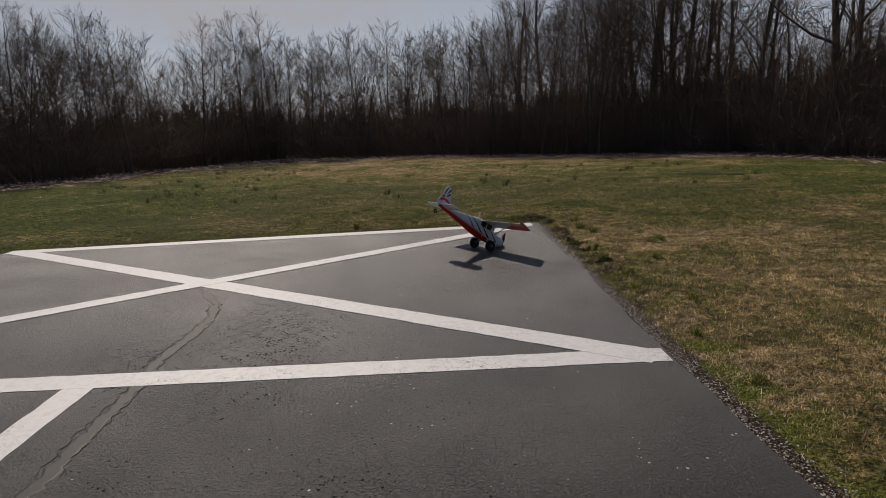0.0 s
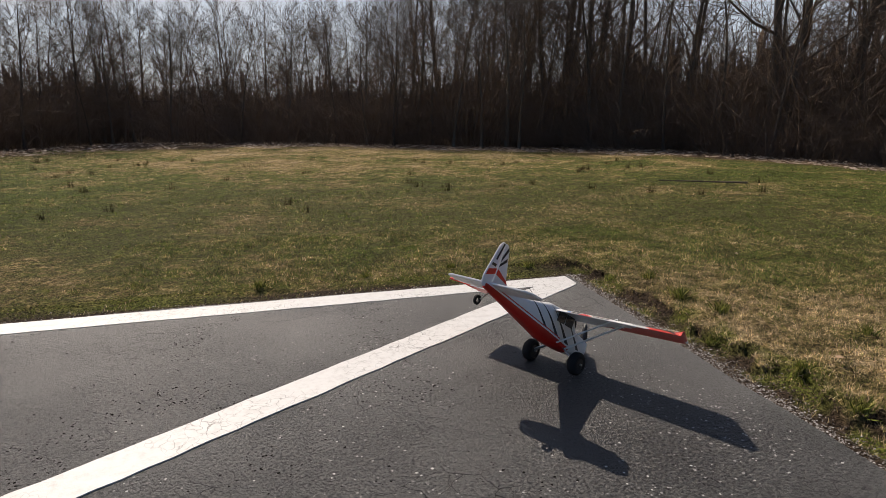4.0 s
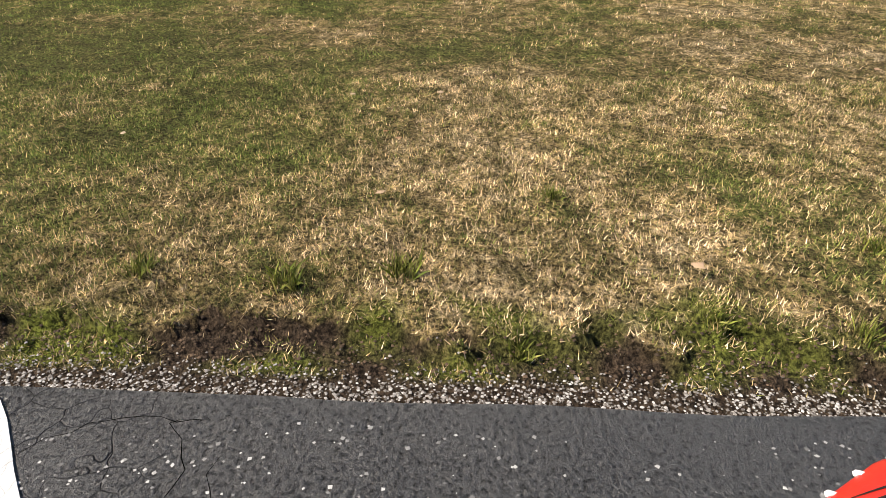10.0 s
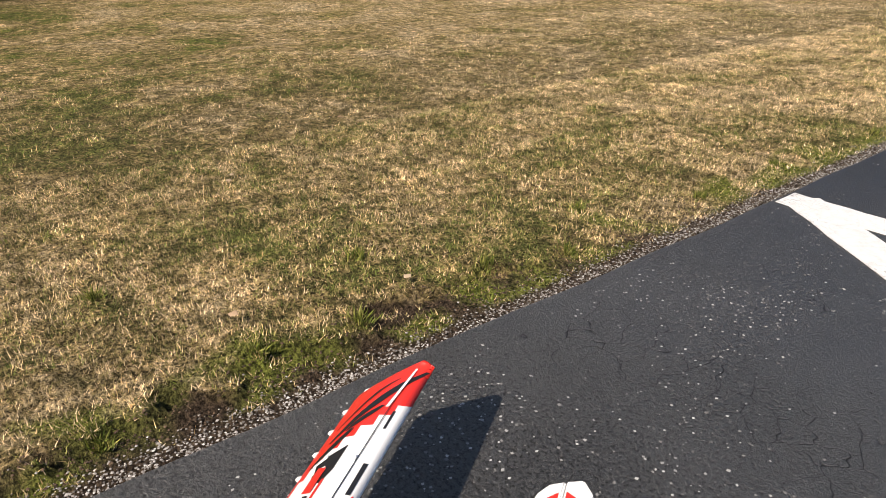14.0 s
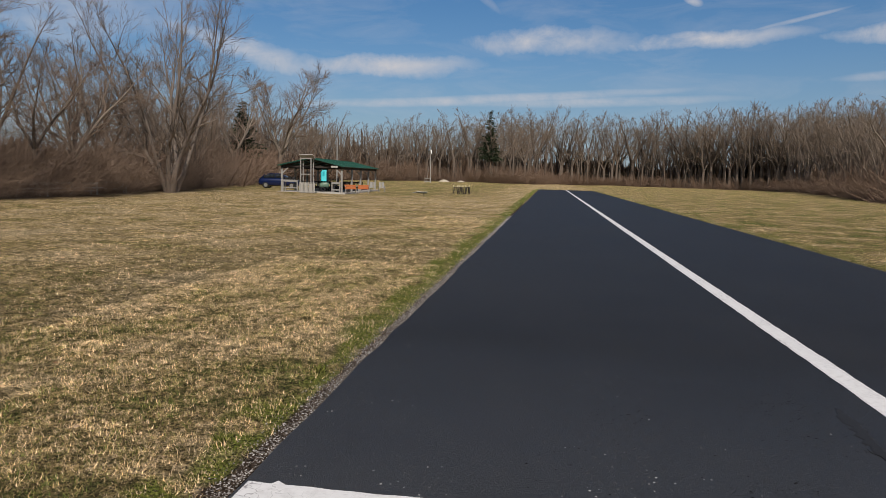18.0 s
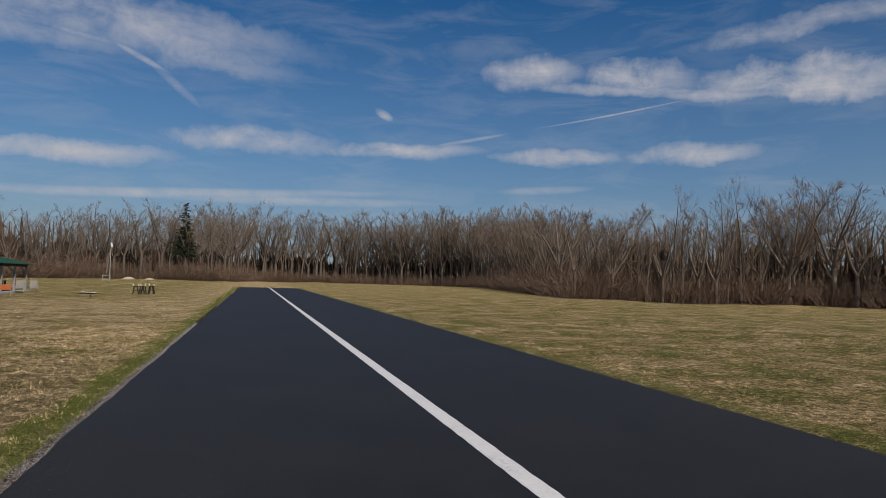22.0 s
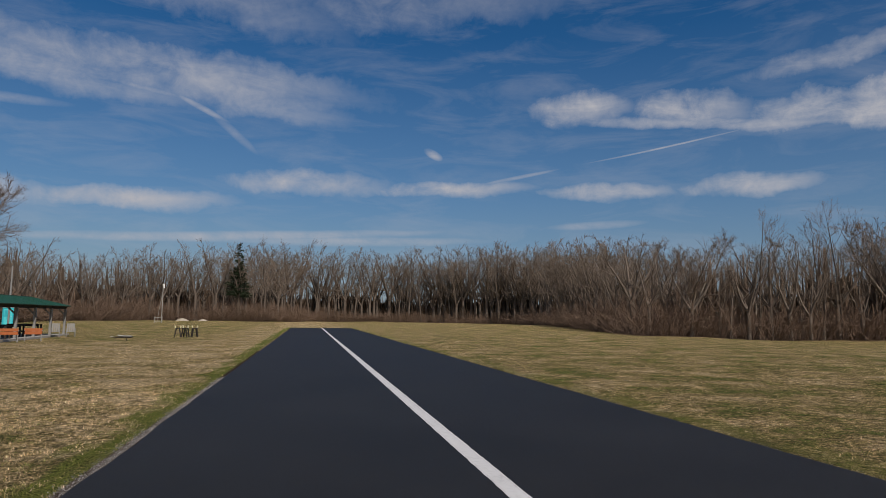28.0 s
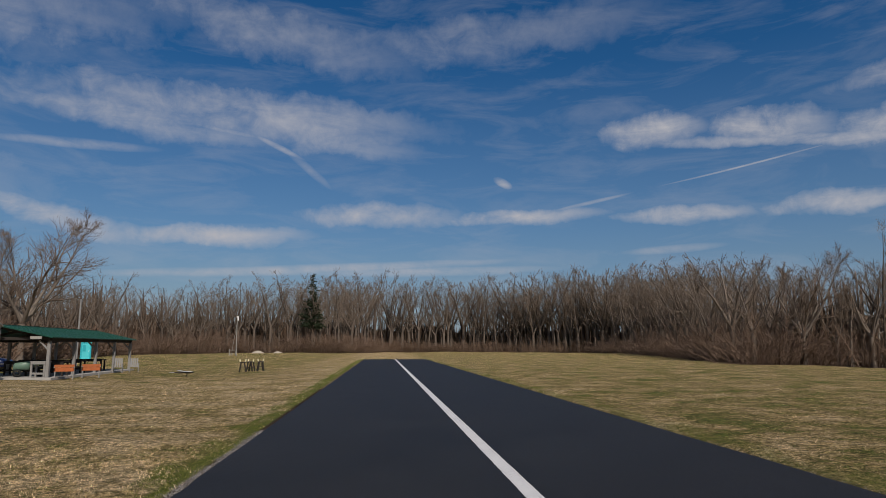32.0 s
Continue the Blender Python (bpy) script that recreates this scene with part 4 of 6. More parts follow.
# dense woodland mass behind the trees
def wood_mass(name, depth, low, high, label, seed, south):
    r2 = np.random.default_rng(seed)
    verts, faces = [], []
    steps = 7200
    a = np.arange(steps) * 2 * np.pi / steps
    dist = np.full(steps, 8.0)
    for _ in range(400):
        short = wood_depth(4 + dist * np.sin(a), 45 + dist * np.cos(a)) < depth
        if not short.any():
            break
        dist[short] += 1.0
    dist = dist + r2.uniform(-1.5, 1.5, steps)
    x, y = 4 + dist * np.sin(a), 45 + dist * np.cos(a)
    z = land(x, y)
    lump = 0.5 + 0.5 * waves(a * 40, 0 * a, seed, 5.0)
    grow = south + (1 - south) * np.maximum(soft_step(80, 130, y), soft_step(20, 50, x) * soft_step(0, 45, y))
    grow = np.maximum(grow, 0.50 * soft_step(-7, -17, x) * soft_step(6, -6, y))
    top = (low * (0.7 + 0.5 * np.clip(lump, 0, 1)) + (high - low) * r2.uniform(0, 1, steps) ** 3.0) * grow
    for i in range(steps):
        verts += [(x[i], y[i], z[i] - 0.4), (x[i], y[i], z[i] + low * 0.25), (x[i], y[i], z[i] + top[i])]
    for i in range(steps):
        j = (i + 1) % steps
        faces += [(3 * i, 3 * j, 3 * j + 1, 3 * i + 1), (3 * i + 1, 3 * j + 1, 3 * j + 2, 3 * i + 2)]
    tagged(new(name, mesh_of(name, verts, faces, M_MASS)), label, "woods", kind="structure")


def mass_material():
    m, t, b2 = material("distant_brush", 0.95, 0.05)
    p = position(t)
    mp = t.nodes.new("ShaderNodeMapping")
    mp.inputs["Scale"].default_value = (1, 1, 0.09)
    link(t, p, mp.inputs[0])
    n = noise_node(t, mp.outputs[0], 2.6, 6, 0.75)
    c = ramp_node(t, n, [(0.3, (0.10, 0.072, 0.053)), (0.55, (0.22, 0.157, 0.112)), (0.75, (0.35, 0.25, 0.18))])
    link(t, c, b2.inputs["Base Color"])
    bump(t, b2, n, 1.0, 0.3)
    return m


M_MASS = mass_material()
wood_mass("backdrop_brush", 10.0, 3.8, 9.0, "brown brush filling the depth of the woods", 51, 0.33)
wood_mass("backdrop_woods", 24.0, 7.6, 14.5, "brown mass of distant leafless woodland", 52, 0.33)

# ---- painted and built materials ----
M_WHITE = painted("white_foam", (0.80, 0.80, 0.79), 0.4, 0.5, wear=0.03)
M_RED = painted("red_film", (0.70, 0.030, 0.020), 0.35, 0.5, wear=0.05)
M_SKYBLUE = painted("blue_film", (0.02, 0.25, 0.65), 0.35, 0.5, wear=0.05)
M_BLACK = painted("black_trim", (0.012, 0.012, 0.013), 0.45, 0.5)
M_TYRE = painted("black_rubber", (0.018, 0.018, 0.018), 0.8, 0.3)
M_METAL = painted("bare_metal", (0.5, 0.5, 0.5), 0.35, 0.5, 0.9)
M_ROOF = painted("green_metal_roof", (0.010, 0.075, 0.052), 0.5, 0.4, wear=0.2, scale=1.5)
M_POST = painted("weathered_grey_wood", (0.288, 0.281, 0.266), 0.8, 0.2, wear=0.2)
M_DARKWOOD = painted("dark_wood", (0.045, 0.038, 0.033), 0.8, 0.2, wear=0.2)
M_ORANGE = painted("orange_brown_boards", (0.383, 0.111, 0.030), 0.7, 0.3, wear=0.2, scale=5)
M_CYAN = painted("turquoise_plastic", (0.02, 0.42, 0.50), 0.45, 0.5, wear=0.06)
M_CYAN_LIGHT = painted("light_turquoise_plastic", (0.07, 0.60, 0.66), 0.45, 0.5, wear=0.06)
M_BLUE = painted("dark_blue_car_paint", (0.004, 0.010, 0.047), 0.2, 0.6, wear=0.04)
M_PANEL = painted("solar_cells", (0.02, 0.025, 0.05), 0.2, 0.6)
M_PALEBOARD = painted("pale_boards", (0.36, 0.35, 0.325), 0.75, 0.2, wear=0.15)
M_CARTGREEN = painted("grey_green_paint", (0.12, 0.20, 0.15), 0.45, 0.4, wear=0.12)
M_CONCRETE = painted("concrete", (0.42, 0.40, 0.37), 0.9, 0.1, wear=0.15, scale=2)
M_SAND = painted("pale_sand", (0.50, 0.44, 0.35), 0.95, 0.1, wear=0.2, scale=3)
M_CREAM = painted("cream_plastic", (0.75, 0.68, 0.45), 0.5, 0.4, wear=0.1)
M_NEEDLE = bark_material("dark_green_needles", (0.016, 0.026, 0.014), (0.060, 0.080, 0.042), 6.0)


def glass_material():
    m, t, b = material("tinted_glass", 0.06, 0.6)
    n = noise_node(t, local(t), 3.0, 2)
    link(t, ramp_node(t, n, [(0.3, (0.010, 0.012, 0.014)), (0.7, (0.022, 0.026, 0.030))]), b.inputs["Base Color"])
    return m


M_GLASS = glass_material()


def loft(sections, bm=None, pick_mat=None):
    """A closed skin over rings of equal length."""
    bm = bm or bmesh.new()
    rings = [[bm.verts.new(p) for p in ring] for ring in sections]
    for a, b in zip(rings[:-1], rings[1:]):
        for i in range(len(a)):
            j = (i + 1) % len(a)
            f = bm.faces.new((a[i], a[j], b[j], b[i]))
            f.smooth = True
    bm.faces.new(rings[0][::-1])
    bm.faces.new(rings[-1])
    bmesh.ops.recalc_face_normals(bm, faces=bm.faces)
    if pick_mat:
        for f in bm.faces:
            f.material_index = pick_mat(f.calc_center_median())
    return bm


def round_box_ring(x, half, low, high, n=14, power=3.0):
    mid, tall = (low + high) / 2, (high - low) / 2
    out = []
    for i in range(n):
        a = 2 * math.pi * i / n
        c, s = math.cos(a), math.sin(a)
        out.append((x, half * math.copysign(abs(c) ** (2 / power), c), mid + tall * math.copysign(abs(s) ** (2 / power), s)))
    return out


def wheel_bm(r, width, at, bm=None, hole=0.5):
    """A fat round tyre about the y axis."""
    bm = bm or bmesh.new()
    rings, n = [], 20
    prof = [(-0.5, hole), (-0.5, 0.82), (-0.3, 0.97), (0.0, 1.0), (0.3, 0.97), (0.5, 0.82), (0.5, hole)]
    for i in range(n):
        a = 2 * math.pi * i / n
        rings.append([bm.verts.new((at[0] + r * k * math.cos(a), at[1] + width * w, at[2] + r * k * math.sin(a))) for w, k in prof])
    for i in range(n):
        p, q = rings[i], rings[(i + 1) % n]
        for k in range(len(prof)):
            m = (k + 1) % len(prof)
            f = bm.faces.new((p[k], p[m], q[m], q[k]))
            f.smooth = True
    bmesh.ops.recalc_face_normals(bm, faces=bm.faces)
    return bm


# ---- model aeroplane: x to the nose, y to its left wing, z up, from between the wheels ----
plane = empty("model_aeroplane", label="white, red and black high-wing model aeroplane tipped on its nose", category="model aeroplane")
plane.matrix_world = pose(-3.164, -4.219, 0.0735) @ Matrix.Rotation(radians(212.3), 4, "Z") @ Matrix.Rotation(radians(31.0), 4, "Y") @ Matrix.Rotation(radians(-0.5), 4, "X") @ Matrix.Scale(1.124, 4)
CHORD, LEAD, WING_Z = 0.262, 0.035, 0.240


def wing_point(y, c, side):
    """On the wing's skin: y along the span, c from leading edge 0 to trailing edge 1, side +1 top, -1 bottom."""
    s = abs(y) / 0.777
    tip = max(0.0, (s - 0.895) / 0.105)
    rake = CHORD * 0.86 * (0.35 * tip + 0.65 * tip ** 2)
    lead, chord = LEAD - rake, CHORD - rake
    t = 0.6 * 0.115 * (1.05 - 0.35 * s) * (0.2969 * math.sqrt(c) - 0.126 * c - 0.3516 * c * c + 0.2843 * c ** 3 - 0.1036 * c ** 4) / 0.2 * (1 - 0.75 * tip ** 3)
    camber = 0.022 * (1 - (2 * c - 1) ** 2)
    return (lead - c * chord, y, WING_Z + 0.030 * s + camber + side * t * 0.26 - 0.018 * c)


CS = [1.0, 0.85, 0.7, 0.55, 0.42, 0.30, 0.20, 0.12, 0.06, 0.02, 0.0]
ring_of = lambda y: [wing_point(y, c, 1) for c in CS] + [wing_point(y, c, -1) for c in CS[-2:0:-1]]
def wing_paint(p):
    s, c = abs(p.y) / 0.777, min(1, max(0, (LEAD - p.x) / CHORD))
    return 1 if s > 0.14 + 0.64 * c ** 0.42 else 0
spans = [-0.777, -0.772, -0.762, -0.745] + [-0.72 + 0.02 * i for i in range(73)] + [0.745, 0.762, 0.772, 0.777]
wing = part("wing", loft([ring_of(y) for y in spans], pick_mat=wing_paint), [M_WHITE, M_RED], plane)


def wing_decal(name, pts, mat, label, lift=0.0018):
    """A thin film on the wing's top; pts are (span fraction, chord fraction), in two edges of equal length."""
    bm = bmesh.new()
    rows = [[bm.verts.new(Vector(wing_point(s * 0.777, c, 1)) + Vector((0, 0, lift))) for s, c in edge] for edge in pts]
    for i in range(len(rows[0]) - 1):
        f = bm.faces.new((rows[0][i], rows[0][i + 1], rows[1][i + 1], rows[1][i]))
        f.smooth = True
    bmesh.ops.recalc_face_normals(bm, faces=bm.faces)
    return part(name, bm, mat, wing, label)


def swoosh(pts, wide, n=5):
    """Two edges of a tapering stripe along points of (span fraction, chord fraction)."""
    line = []
    for (s0, c0), (s1, c1) in zip(pts[:-1], pts[1:]):
        line += [(s0 + (s1 - s0) * i / n, c0 + (c1 - c0) * i / n) for i in range(n)]
    line.append(pts[-1])
    up, dn = [], []
    for i, (s, c) in enumerate(line):
        w = wide * (0.12 + 0.88 * math.sin(math.pi * min(1, i / (len(line) - 1) * 0.85 + 0.12)))
        up.append((s, max(0.02, c - w)))
        dn.append((s, min(0.985, c + w)))
    return up, dn


for sg in (1, -1):
    flip = lambda e: tuple([(sg * s, c) for s, c in edge] for edge in e)
    wing_decal("stripe", flip(swoosh([(0.96, 0.96), (0.90, 0.80), (0.82, 0.62), (0.72, 0.42), (0.60, 0.24)], 0.062)), M_BLACK, "black stripe")
    wing_decal("stripe", flip(swoosh([(0.77, 0.68), (0.71, 0.52), (0.65, 0.38)], 0.05)), M_BLACK, "black stripe")
    wing_decal("stripe", flip(swoosh([(0.66, 0.46), (0.58, 0.34), (0.48, 0.19)], 0.045)), M_BLACK, "black stripe")
    wing_decal("stripe", flip(swoosh([(0.92, 0.66), (0.86, 0.50), (0.80, 0.39), (0.67, 0.20)], 0.022)), M_BLACK, "black stripe")
    wing_decal("span_bar", flip(([(0.965, 0.725), (0.76, 0.725)], [(0.965, 0.765), (0.76, 0.765)])), M_WHITE, "white bar", 0.0030)
    wing_decal("emblem", flip(([(0.57, 0.55), (0.52, 0.36), (0.48, 0.26), (0.42, 0.36)], [(0.57, 0.56), (0.51, 0.56), (0.46, 0.56), (0.40, 0.50)])), M_BLACK, "black peak emblem")
    wing_decal("emblem_edge", flip(([(0.535, 0.36), (0.49, 0.24), (0.44, 0.30)], [(0.515, 0.40), (0.485, 0.30), (0.44, 0.36)])), M_WHITE, "white peak edge", 0.0030)
    wing_decal("lettering", flip(([(0.47, 0.36), (0.36, 0.36)], [(0.47, 0.47), (0.36, 0.47)])), M_RED, "unreadable red lettering", 0.0030)
    wing_decal("lettering", flip(([(0.35, 0.40), (0.27, 0.40)], [(0.35, 0.46), (0.27, 0.46)])), M_BLACK, "unreadable dark lettering")
    wing_decal("lettering", flip(([(0.42, 0.50), (0.32, 0.50)], [(0.42, 0.53), (0.32, 0.53)])), M_RED, "unreadable red lettering")
    wing_decal("lettering", flip(([(0.49, 0.86), (0.36, 0.86)], [(0.49, 0.91), (0.36, 0.91)])), M_BLACK, "unreadable dark lettering")
    wing_decal("lettering", flip(([(0.74, 0.84), (0.65, 0.84)], [(0.74, 0.87), (0.65, 0.87)])), M_BLACK, "unreadable dark lettering")
    wing_decal("lettering", flip(([(0.27, 0.84), (0.19, 0.84)], [(0.27, 0.93), (0.19, 0.93)])), M_BLACK, "unreadable dark lettering")
    wing_decal("lettering", flip(([(0.185, 0.85), (0.16, 0.85)], [(0.185, 0.94), (0.16, 0.94)])), M_SKYBLUE, "unreadable blue lettering")
    wing_decal("red_block", flip(([(0.36, 0.94), (0.28, 0.80)], [(0.34, 0.98), (0.26, 0.98)])), M_RED, "red block")
    wing_decal("stripe", flip(swoosh([(0.235, 0.70), (0.19, 0.46), (0.135, 0.20)], 0.028)), M_RED, "red stripe")
    wing_decal("stripe", flip(swoosh([(0.215, 0.72), (0.17, 0.46), (0.12, 0.18)], 0.018)), M_BLACK, "black stripe")
    for k in range(6):
        y = sg * (0.28 + 0.088 * k)
        x, _, z = wing_point(y, 0.02, 1)
        part("slat_tab", box((0.020, 0.012, 0.010), (x, y, z), 0.002), M_WHITE, wing, "white tab")
    # struts and aileron hinge line
    part("strut", rod((0.0, sg * 0.055, 0.06), (-0.05, sg * 0.40, 0.272), 0.006, sides=8), M_WHITE, plane)
    part("strut", rod((-0.10, sg * 0.055, 0.07), (-0.16, sg * 0.40, 0.270), 0.005, sides=8), M_WHITE, plane)
    wing_decal("hinge_line", flip(([(0.93, 0.745), (0.10, 0.745)], [(0.93, 0.757), (0.10, 0.757)])), M_BLACK, "dark hinge line")

SECTIONS = [(0.262, 0.030, 0.085, 0.150), (0.245, 0.046, 0.068, 0.168), (0.17, 0.054, 0.050, 0.180), (0.075, 0.060, 0.040, 0.192), (0.05, 0.060, 0.038, 0.215), (0.015, 0.060, 0.036, 0.262),
            (-0.08, 0.060, 0.036, 0.266), (-0.22, 0.058, 0.042, 0.260), (-0.29, 0.050, 0.055, 0.240), (-0.42, 0.040, 0.076, 0.214), (-0.60, 0.026, 0.108, 0.190), (-0.74, 0.015, 0.130, 0.176), (-0.80, 0.008, 0.142, 0.170)]
dense_sections = []
for a, b in zip(SECTIONS[:-1], SECTIONS[1:]):
    for k in range(4):
        dense_sections.append(tuple(a[i] + (b[i] - a[i]) * k / 4 for i in range(4)))
dense_sections.append(SECTIONS[-1])


def body_film():
    """White film with a red belly and slanting black flashes."""
    m, t, s = material("fuselage_film", 0.35, 0.5)
    at = t.nodes.new("ShaderNodeSeparateXYZ")
    link(t, local(t), at.inputs[0])
    x, z = at.outputs[0], at.outputs[2]
    edge = math_node(t, "ADD", math_node(t, "MULTIPLY", math_node(t, "MAXIMUM", math_node(t, "MULTIPLY", x, -1.0), 0.0), 0.115), 0.078)
    belly = math_node(t, "MULTIPLY", math_node(t, "LESS_THAN", z, edge), math_node(t, "LESS_THAN", x, 0.04))
    q = math_node(t, "ADD", x, math_node(t, "MULTIPLY", math_node(t, "SUBTRACT", z, 0.1), 1.5))
    above = math_node(t, "SUBTRACT", z, edge)
    flash = None
    for centre, half in ((-0.015, 0.016), (-0.12, 0.013), (-0.225, 0.010), (0.115, 0.014)):
        off = math_node(t, "ABSOLUTE", math_node(t, "SUBTRACT", q, centre))
        # each flash narrows upwards to a point
        one = math_node(t, "LESS_THAN", off, math_node(t, "MULTIPLY", math_node(t, "SUBTRACT", 0.15, above), half / 0.1))
        flash = one if flash is None else math_node(t, "MAXIMUM", flash, one)
    flash = math_node(t, "MULTIPLY", flash, math_node(t, "GREATER_THAN", above, 0.010))
    line = math_node(t, "MULTIPLY", math_node(t, "LESS_THAN", math_node(t, "ABSOLUTE", math_node(t, "SUBTRACT", above, 0.012)), 0.003), math_node(t, "LESS_THAN", x, -0.08))
    grime = noise_node(t, local(t), 14.0, 4)
    white = mix_node(t, grime, (0.70, 0.70, 0.69), (0.82, 0.82, 0.81))
    c = mix_node(t, flash, white, (0.012, 0.012, 0.013))
    c = mix_node(t, math_node(t, "MAXIMUM", belly, line), c, (0.55, 0.022, 0.014))
    link(t, c, s.inputs["Base Color"])
    return m


fuselage = part("fuselage", smooth_by_angle(loft([round_box_ring(*s, n=28) for s in dense_sections])), body_film(), plane)
for sg in (1, -1):
    for x0, x1 in ((-0.005, -0.085), (-0.095, -0.175)):
        part("cabin_window", box((x0 - x1, 0.004, 0.062), ((x0 + x1) / 2, sg * 0.0595, 0.212), 0.0015), M_GLASS, fuselage, "dark cabin window")
part("windscreen", box((0.004, 0.098, 0.066), (0.041, 0, 0.232), 0.0015, Matrix.Rotation(radians(-32), 4, "Y")), M_GLASS, fuselage, "dark windscreen")
spinner = part("propeller_hub", rod((0.258, 0, 0.118), (0.315, 0, 0.118), 0.026, 0.006, 16), M_BLACK, plane, "black spinner")
for k in range(2):
    a = radians(78 + 180 * k)
    ring = []
    for i in range(7):
        r = 0.016 + 0.145 * i / 6
        w, tw = 0.010 + 0.012 * math.sin(math.pi * (i / 6) ** 0.7), radians(55 - 38 * i / 6)
        ux, uy, uz = 0, math.cos(a), math.sin(a)
        px, py, pz = math.sin(tw), -math.sin(a) * math.cos(tw), math.cos(a) * math.cos(tw)
        c = Vector((0.282, uy * r, 0.118 + uz * r))
        p = Vector((px, py, pz))
        nrm = Vector((math.cos(tw), math.sin(a) * math.sin(tw), -math.cos(a) * math.sin(tw)))
        ring.append([c + p * w + nrm * 0.001, c + nrm * 0.004, c - p * w + nrm * 0.001, c - nrm * 0.002])
    part("propeller_blade", loft(ring), M_BLACK, spinner)


def thin_surface(outline, thick, axis, bm=None):
    """A flat foam surface with rounded rim: outline in its plane, thin along the axis."""
    bm = bm or bmesh.new()
    face = bm.faces.new([bm.verts.new(p) for p in outline])
    made = bmesh.ops.extrude_face_region(bm, geom=[face])
    moved = [v for v in made["geom"] if isinstance(v, bmesh.types.BMVert)]
    bmesh.ops.translate(bm, verts=moved, vec=Vector(axis) * thick)
    bmesh.ops.translate(bm, verts=bm.verts, vec=Vector(axis) * -thick / 2)
    bmesh.ops.recalc_face_normals(bm, faces=bm.faces)
    bmesh.ops.bevel(bm, geom=[e for e in bm.edges], offset=thick * 0.3, segments=2, affect="EDGES")
    return bm


ZS = 0.172
for sg in (1, -1):
    tail = part("stabiliser", thin_surface([(-0.63, sg * 0.012, ZS), (-0.645, sg * 0.16, ZS), (-0.675, sg * 0.265, ZS), (-0.70, sg * 0.285, ZS), (-0.735, sg * 0.285, ZS), (-0.735, sg * 0.012, ZS)], 0.011, (0, 0, 1)), M_WHITE, plane)
    elev_part = part("elevator", thin_surface([(-0.738, sg * 0.02, ZS), (-0.738, sg * 0.285, ZS), (-0.775, sg * 0.28, ZS), (-0.80, sg * 0.24, ZS), (-0.80, sg * 0.03, ZS)], 0.009, (0, 0, 1)), M_WHITE, plane)
    part("red_panel", thin_surface([(-0.665, sg * 0.05, ZS + 0.0065), (-0.69, sg * 0.24, ZS + 0.0065), (-0.728, sg * 0.255, ZS + 0.0065), (-0.728, sg * 0.05, ZS + 0.0065)], 0.0012, (0, 0, 1)), M_RED, tail, "red panel")
    part("red_panel", thin_surface([(-0.745, sg * 0.04, ZS + 0.0055), (-0.745, sg * 0.255, ZS + 0.0055), (-0.785, sg * 0.22, ZS + 0.0055), (-0.79, sg * 0.05, ZS + 0.0055)], 0.0012, (0, 0, 1)), M_RED, elev_part, "red panel")
fin = part("fin", thin_surface([(-0.60, 0, 0.182), (-0.655, 0, 0.235), (-0.715, 0, 0.385), (-0.735, 0, 0.40), (-0.752, 0, 0.40), (-0.752, 0, 0.165)], 0.012, (0, 1, 0)), M_WHITE, plane)
rudder = part("rudder", thin_surface([(-0.755, 0, 0.15), (-0.755, 0, 0.40), (-0.775, 0, 0.40), (-0.795, 0, 0.375), (-0.835, 0, 0.20), (-0.83, 0, 0.15)], 0.010, (0, 1, 0)), M_WHITE, plane)
for sg in (1, -1):
    part("stripe", thin_surface([(-0.640, sg * 0.007, 0.212), (-0.655, sg * 0.007, 0.228), (-0.750, sg * 0.007, 0.262), (-0.750, sg * 0.007, 0.232)], 0.0012, (0, 1, 0)), M_RED, fin, "red stripe")
    part("stripe", thin_surface([(-0.715, sg * 0.007, 0.372), (-0.725, sg * 0.007, 0.390), (-0.750, sg * 0.007, 0.325), (-0.748, sg * 0.007, 0.300)], 0.0012, (0, 1, 0)), M_BLACK, fin, "black stripe")
    part("stripe", thin_surface([(-0.700, sg * 0.007, 0.318), (-0.708, sg * 0.007, 0.334), (-0.749, sg * 0.007, 0.288), (-0.749, sg * 0.007, 0.272)], 0.0012, (0, 1, 0)), M_BLACK, fin, "black stripe")
    part("stripe", thin_surface([(-0.758, sg * 0.006, 0.262), (-0.758, sg * 0.006, 0.232), (-0.826, sg * 0.006, 0.205), (-0.818, sg * 0.006, 0.240)], 0.0012, (0, 1, 0)), M_RED, rudder, "red stripe")
    part("stripe", thin_surface([(-0.760, sg * 0.006, 0.392), (-0.772, sg * 0.006, 0.392), (-0.792, sg * 0.006, 0.30), (-0.780, sg * 0.006, 0.30)], 0.0012, (0, 1, 0)), M_BLACK, rudder, "black stripe")
    part("lettering", box((0.034, 0.0012, 0.014), (-0.79, sg * 0.0062, 0.272)), M_BLACK, rudder, "unreadable dark lettering")
# wheels on their legs
for sg in (1, -1):
    part("gear_leg", box((0.030, 0.006, 0.125), (0.0, sg * 0.092, 0.035), 0.002, Matrix.Rotation(radians(sg * 58), 4, "X")), M_METAL, plane, "bare metal undercarriage leg")
    wheel = part("wheel", wheel_bm(0.066, 0.052, (0, sg * 0.158, 0)), M_TYRE, plane, "fat black tyre")
    part("wheel_hub", rod((0, sg * 0.158 - 0.026, 0), (0, sg * 0.158 + 0.026, 0), 0.033, sides=16), M_BLACK, wheel)
    part("axle", rod((0, sg * 0.118, 0), (0, sg * 0.195, 0), 0.006, sides=8), M_METAL, wheel)
tail_gear = part("tail_leg", rod((-0.735, 0, 0.142), (-0.79, 0, 0.085), 0.004, sides=6), M_METAL, plane)
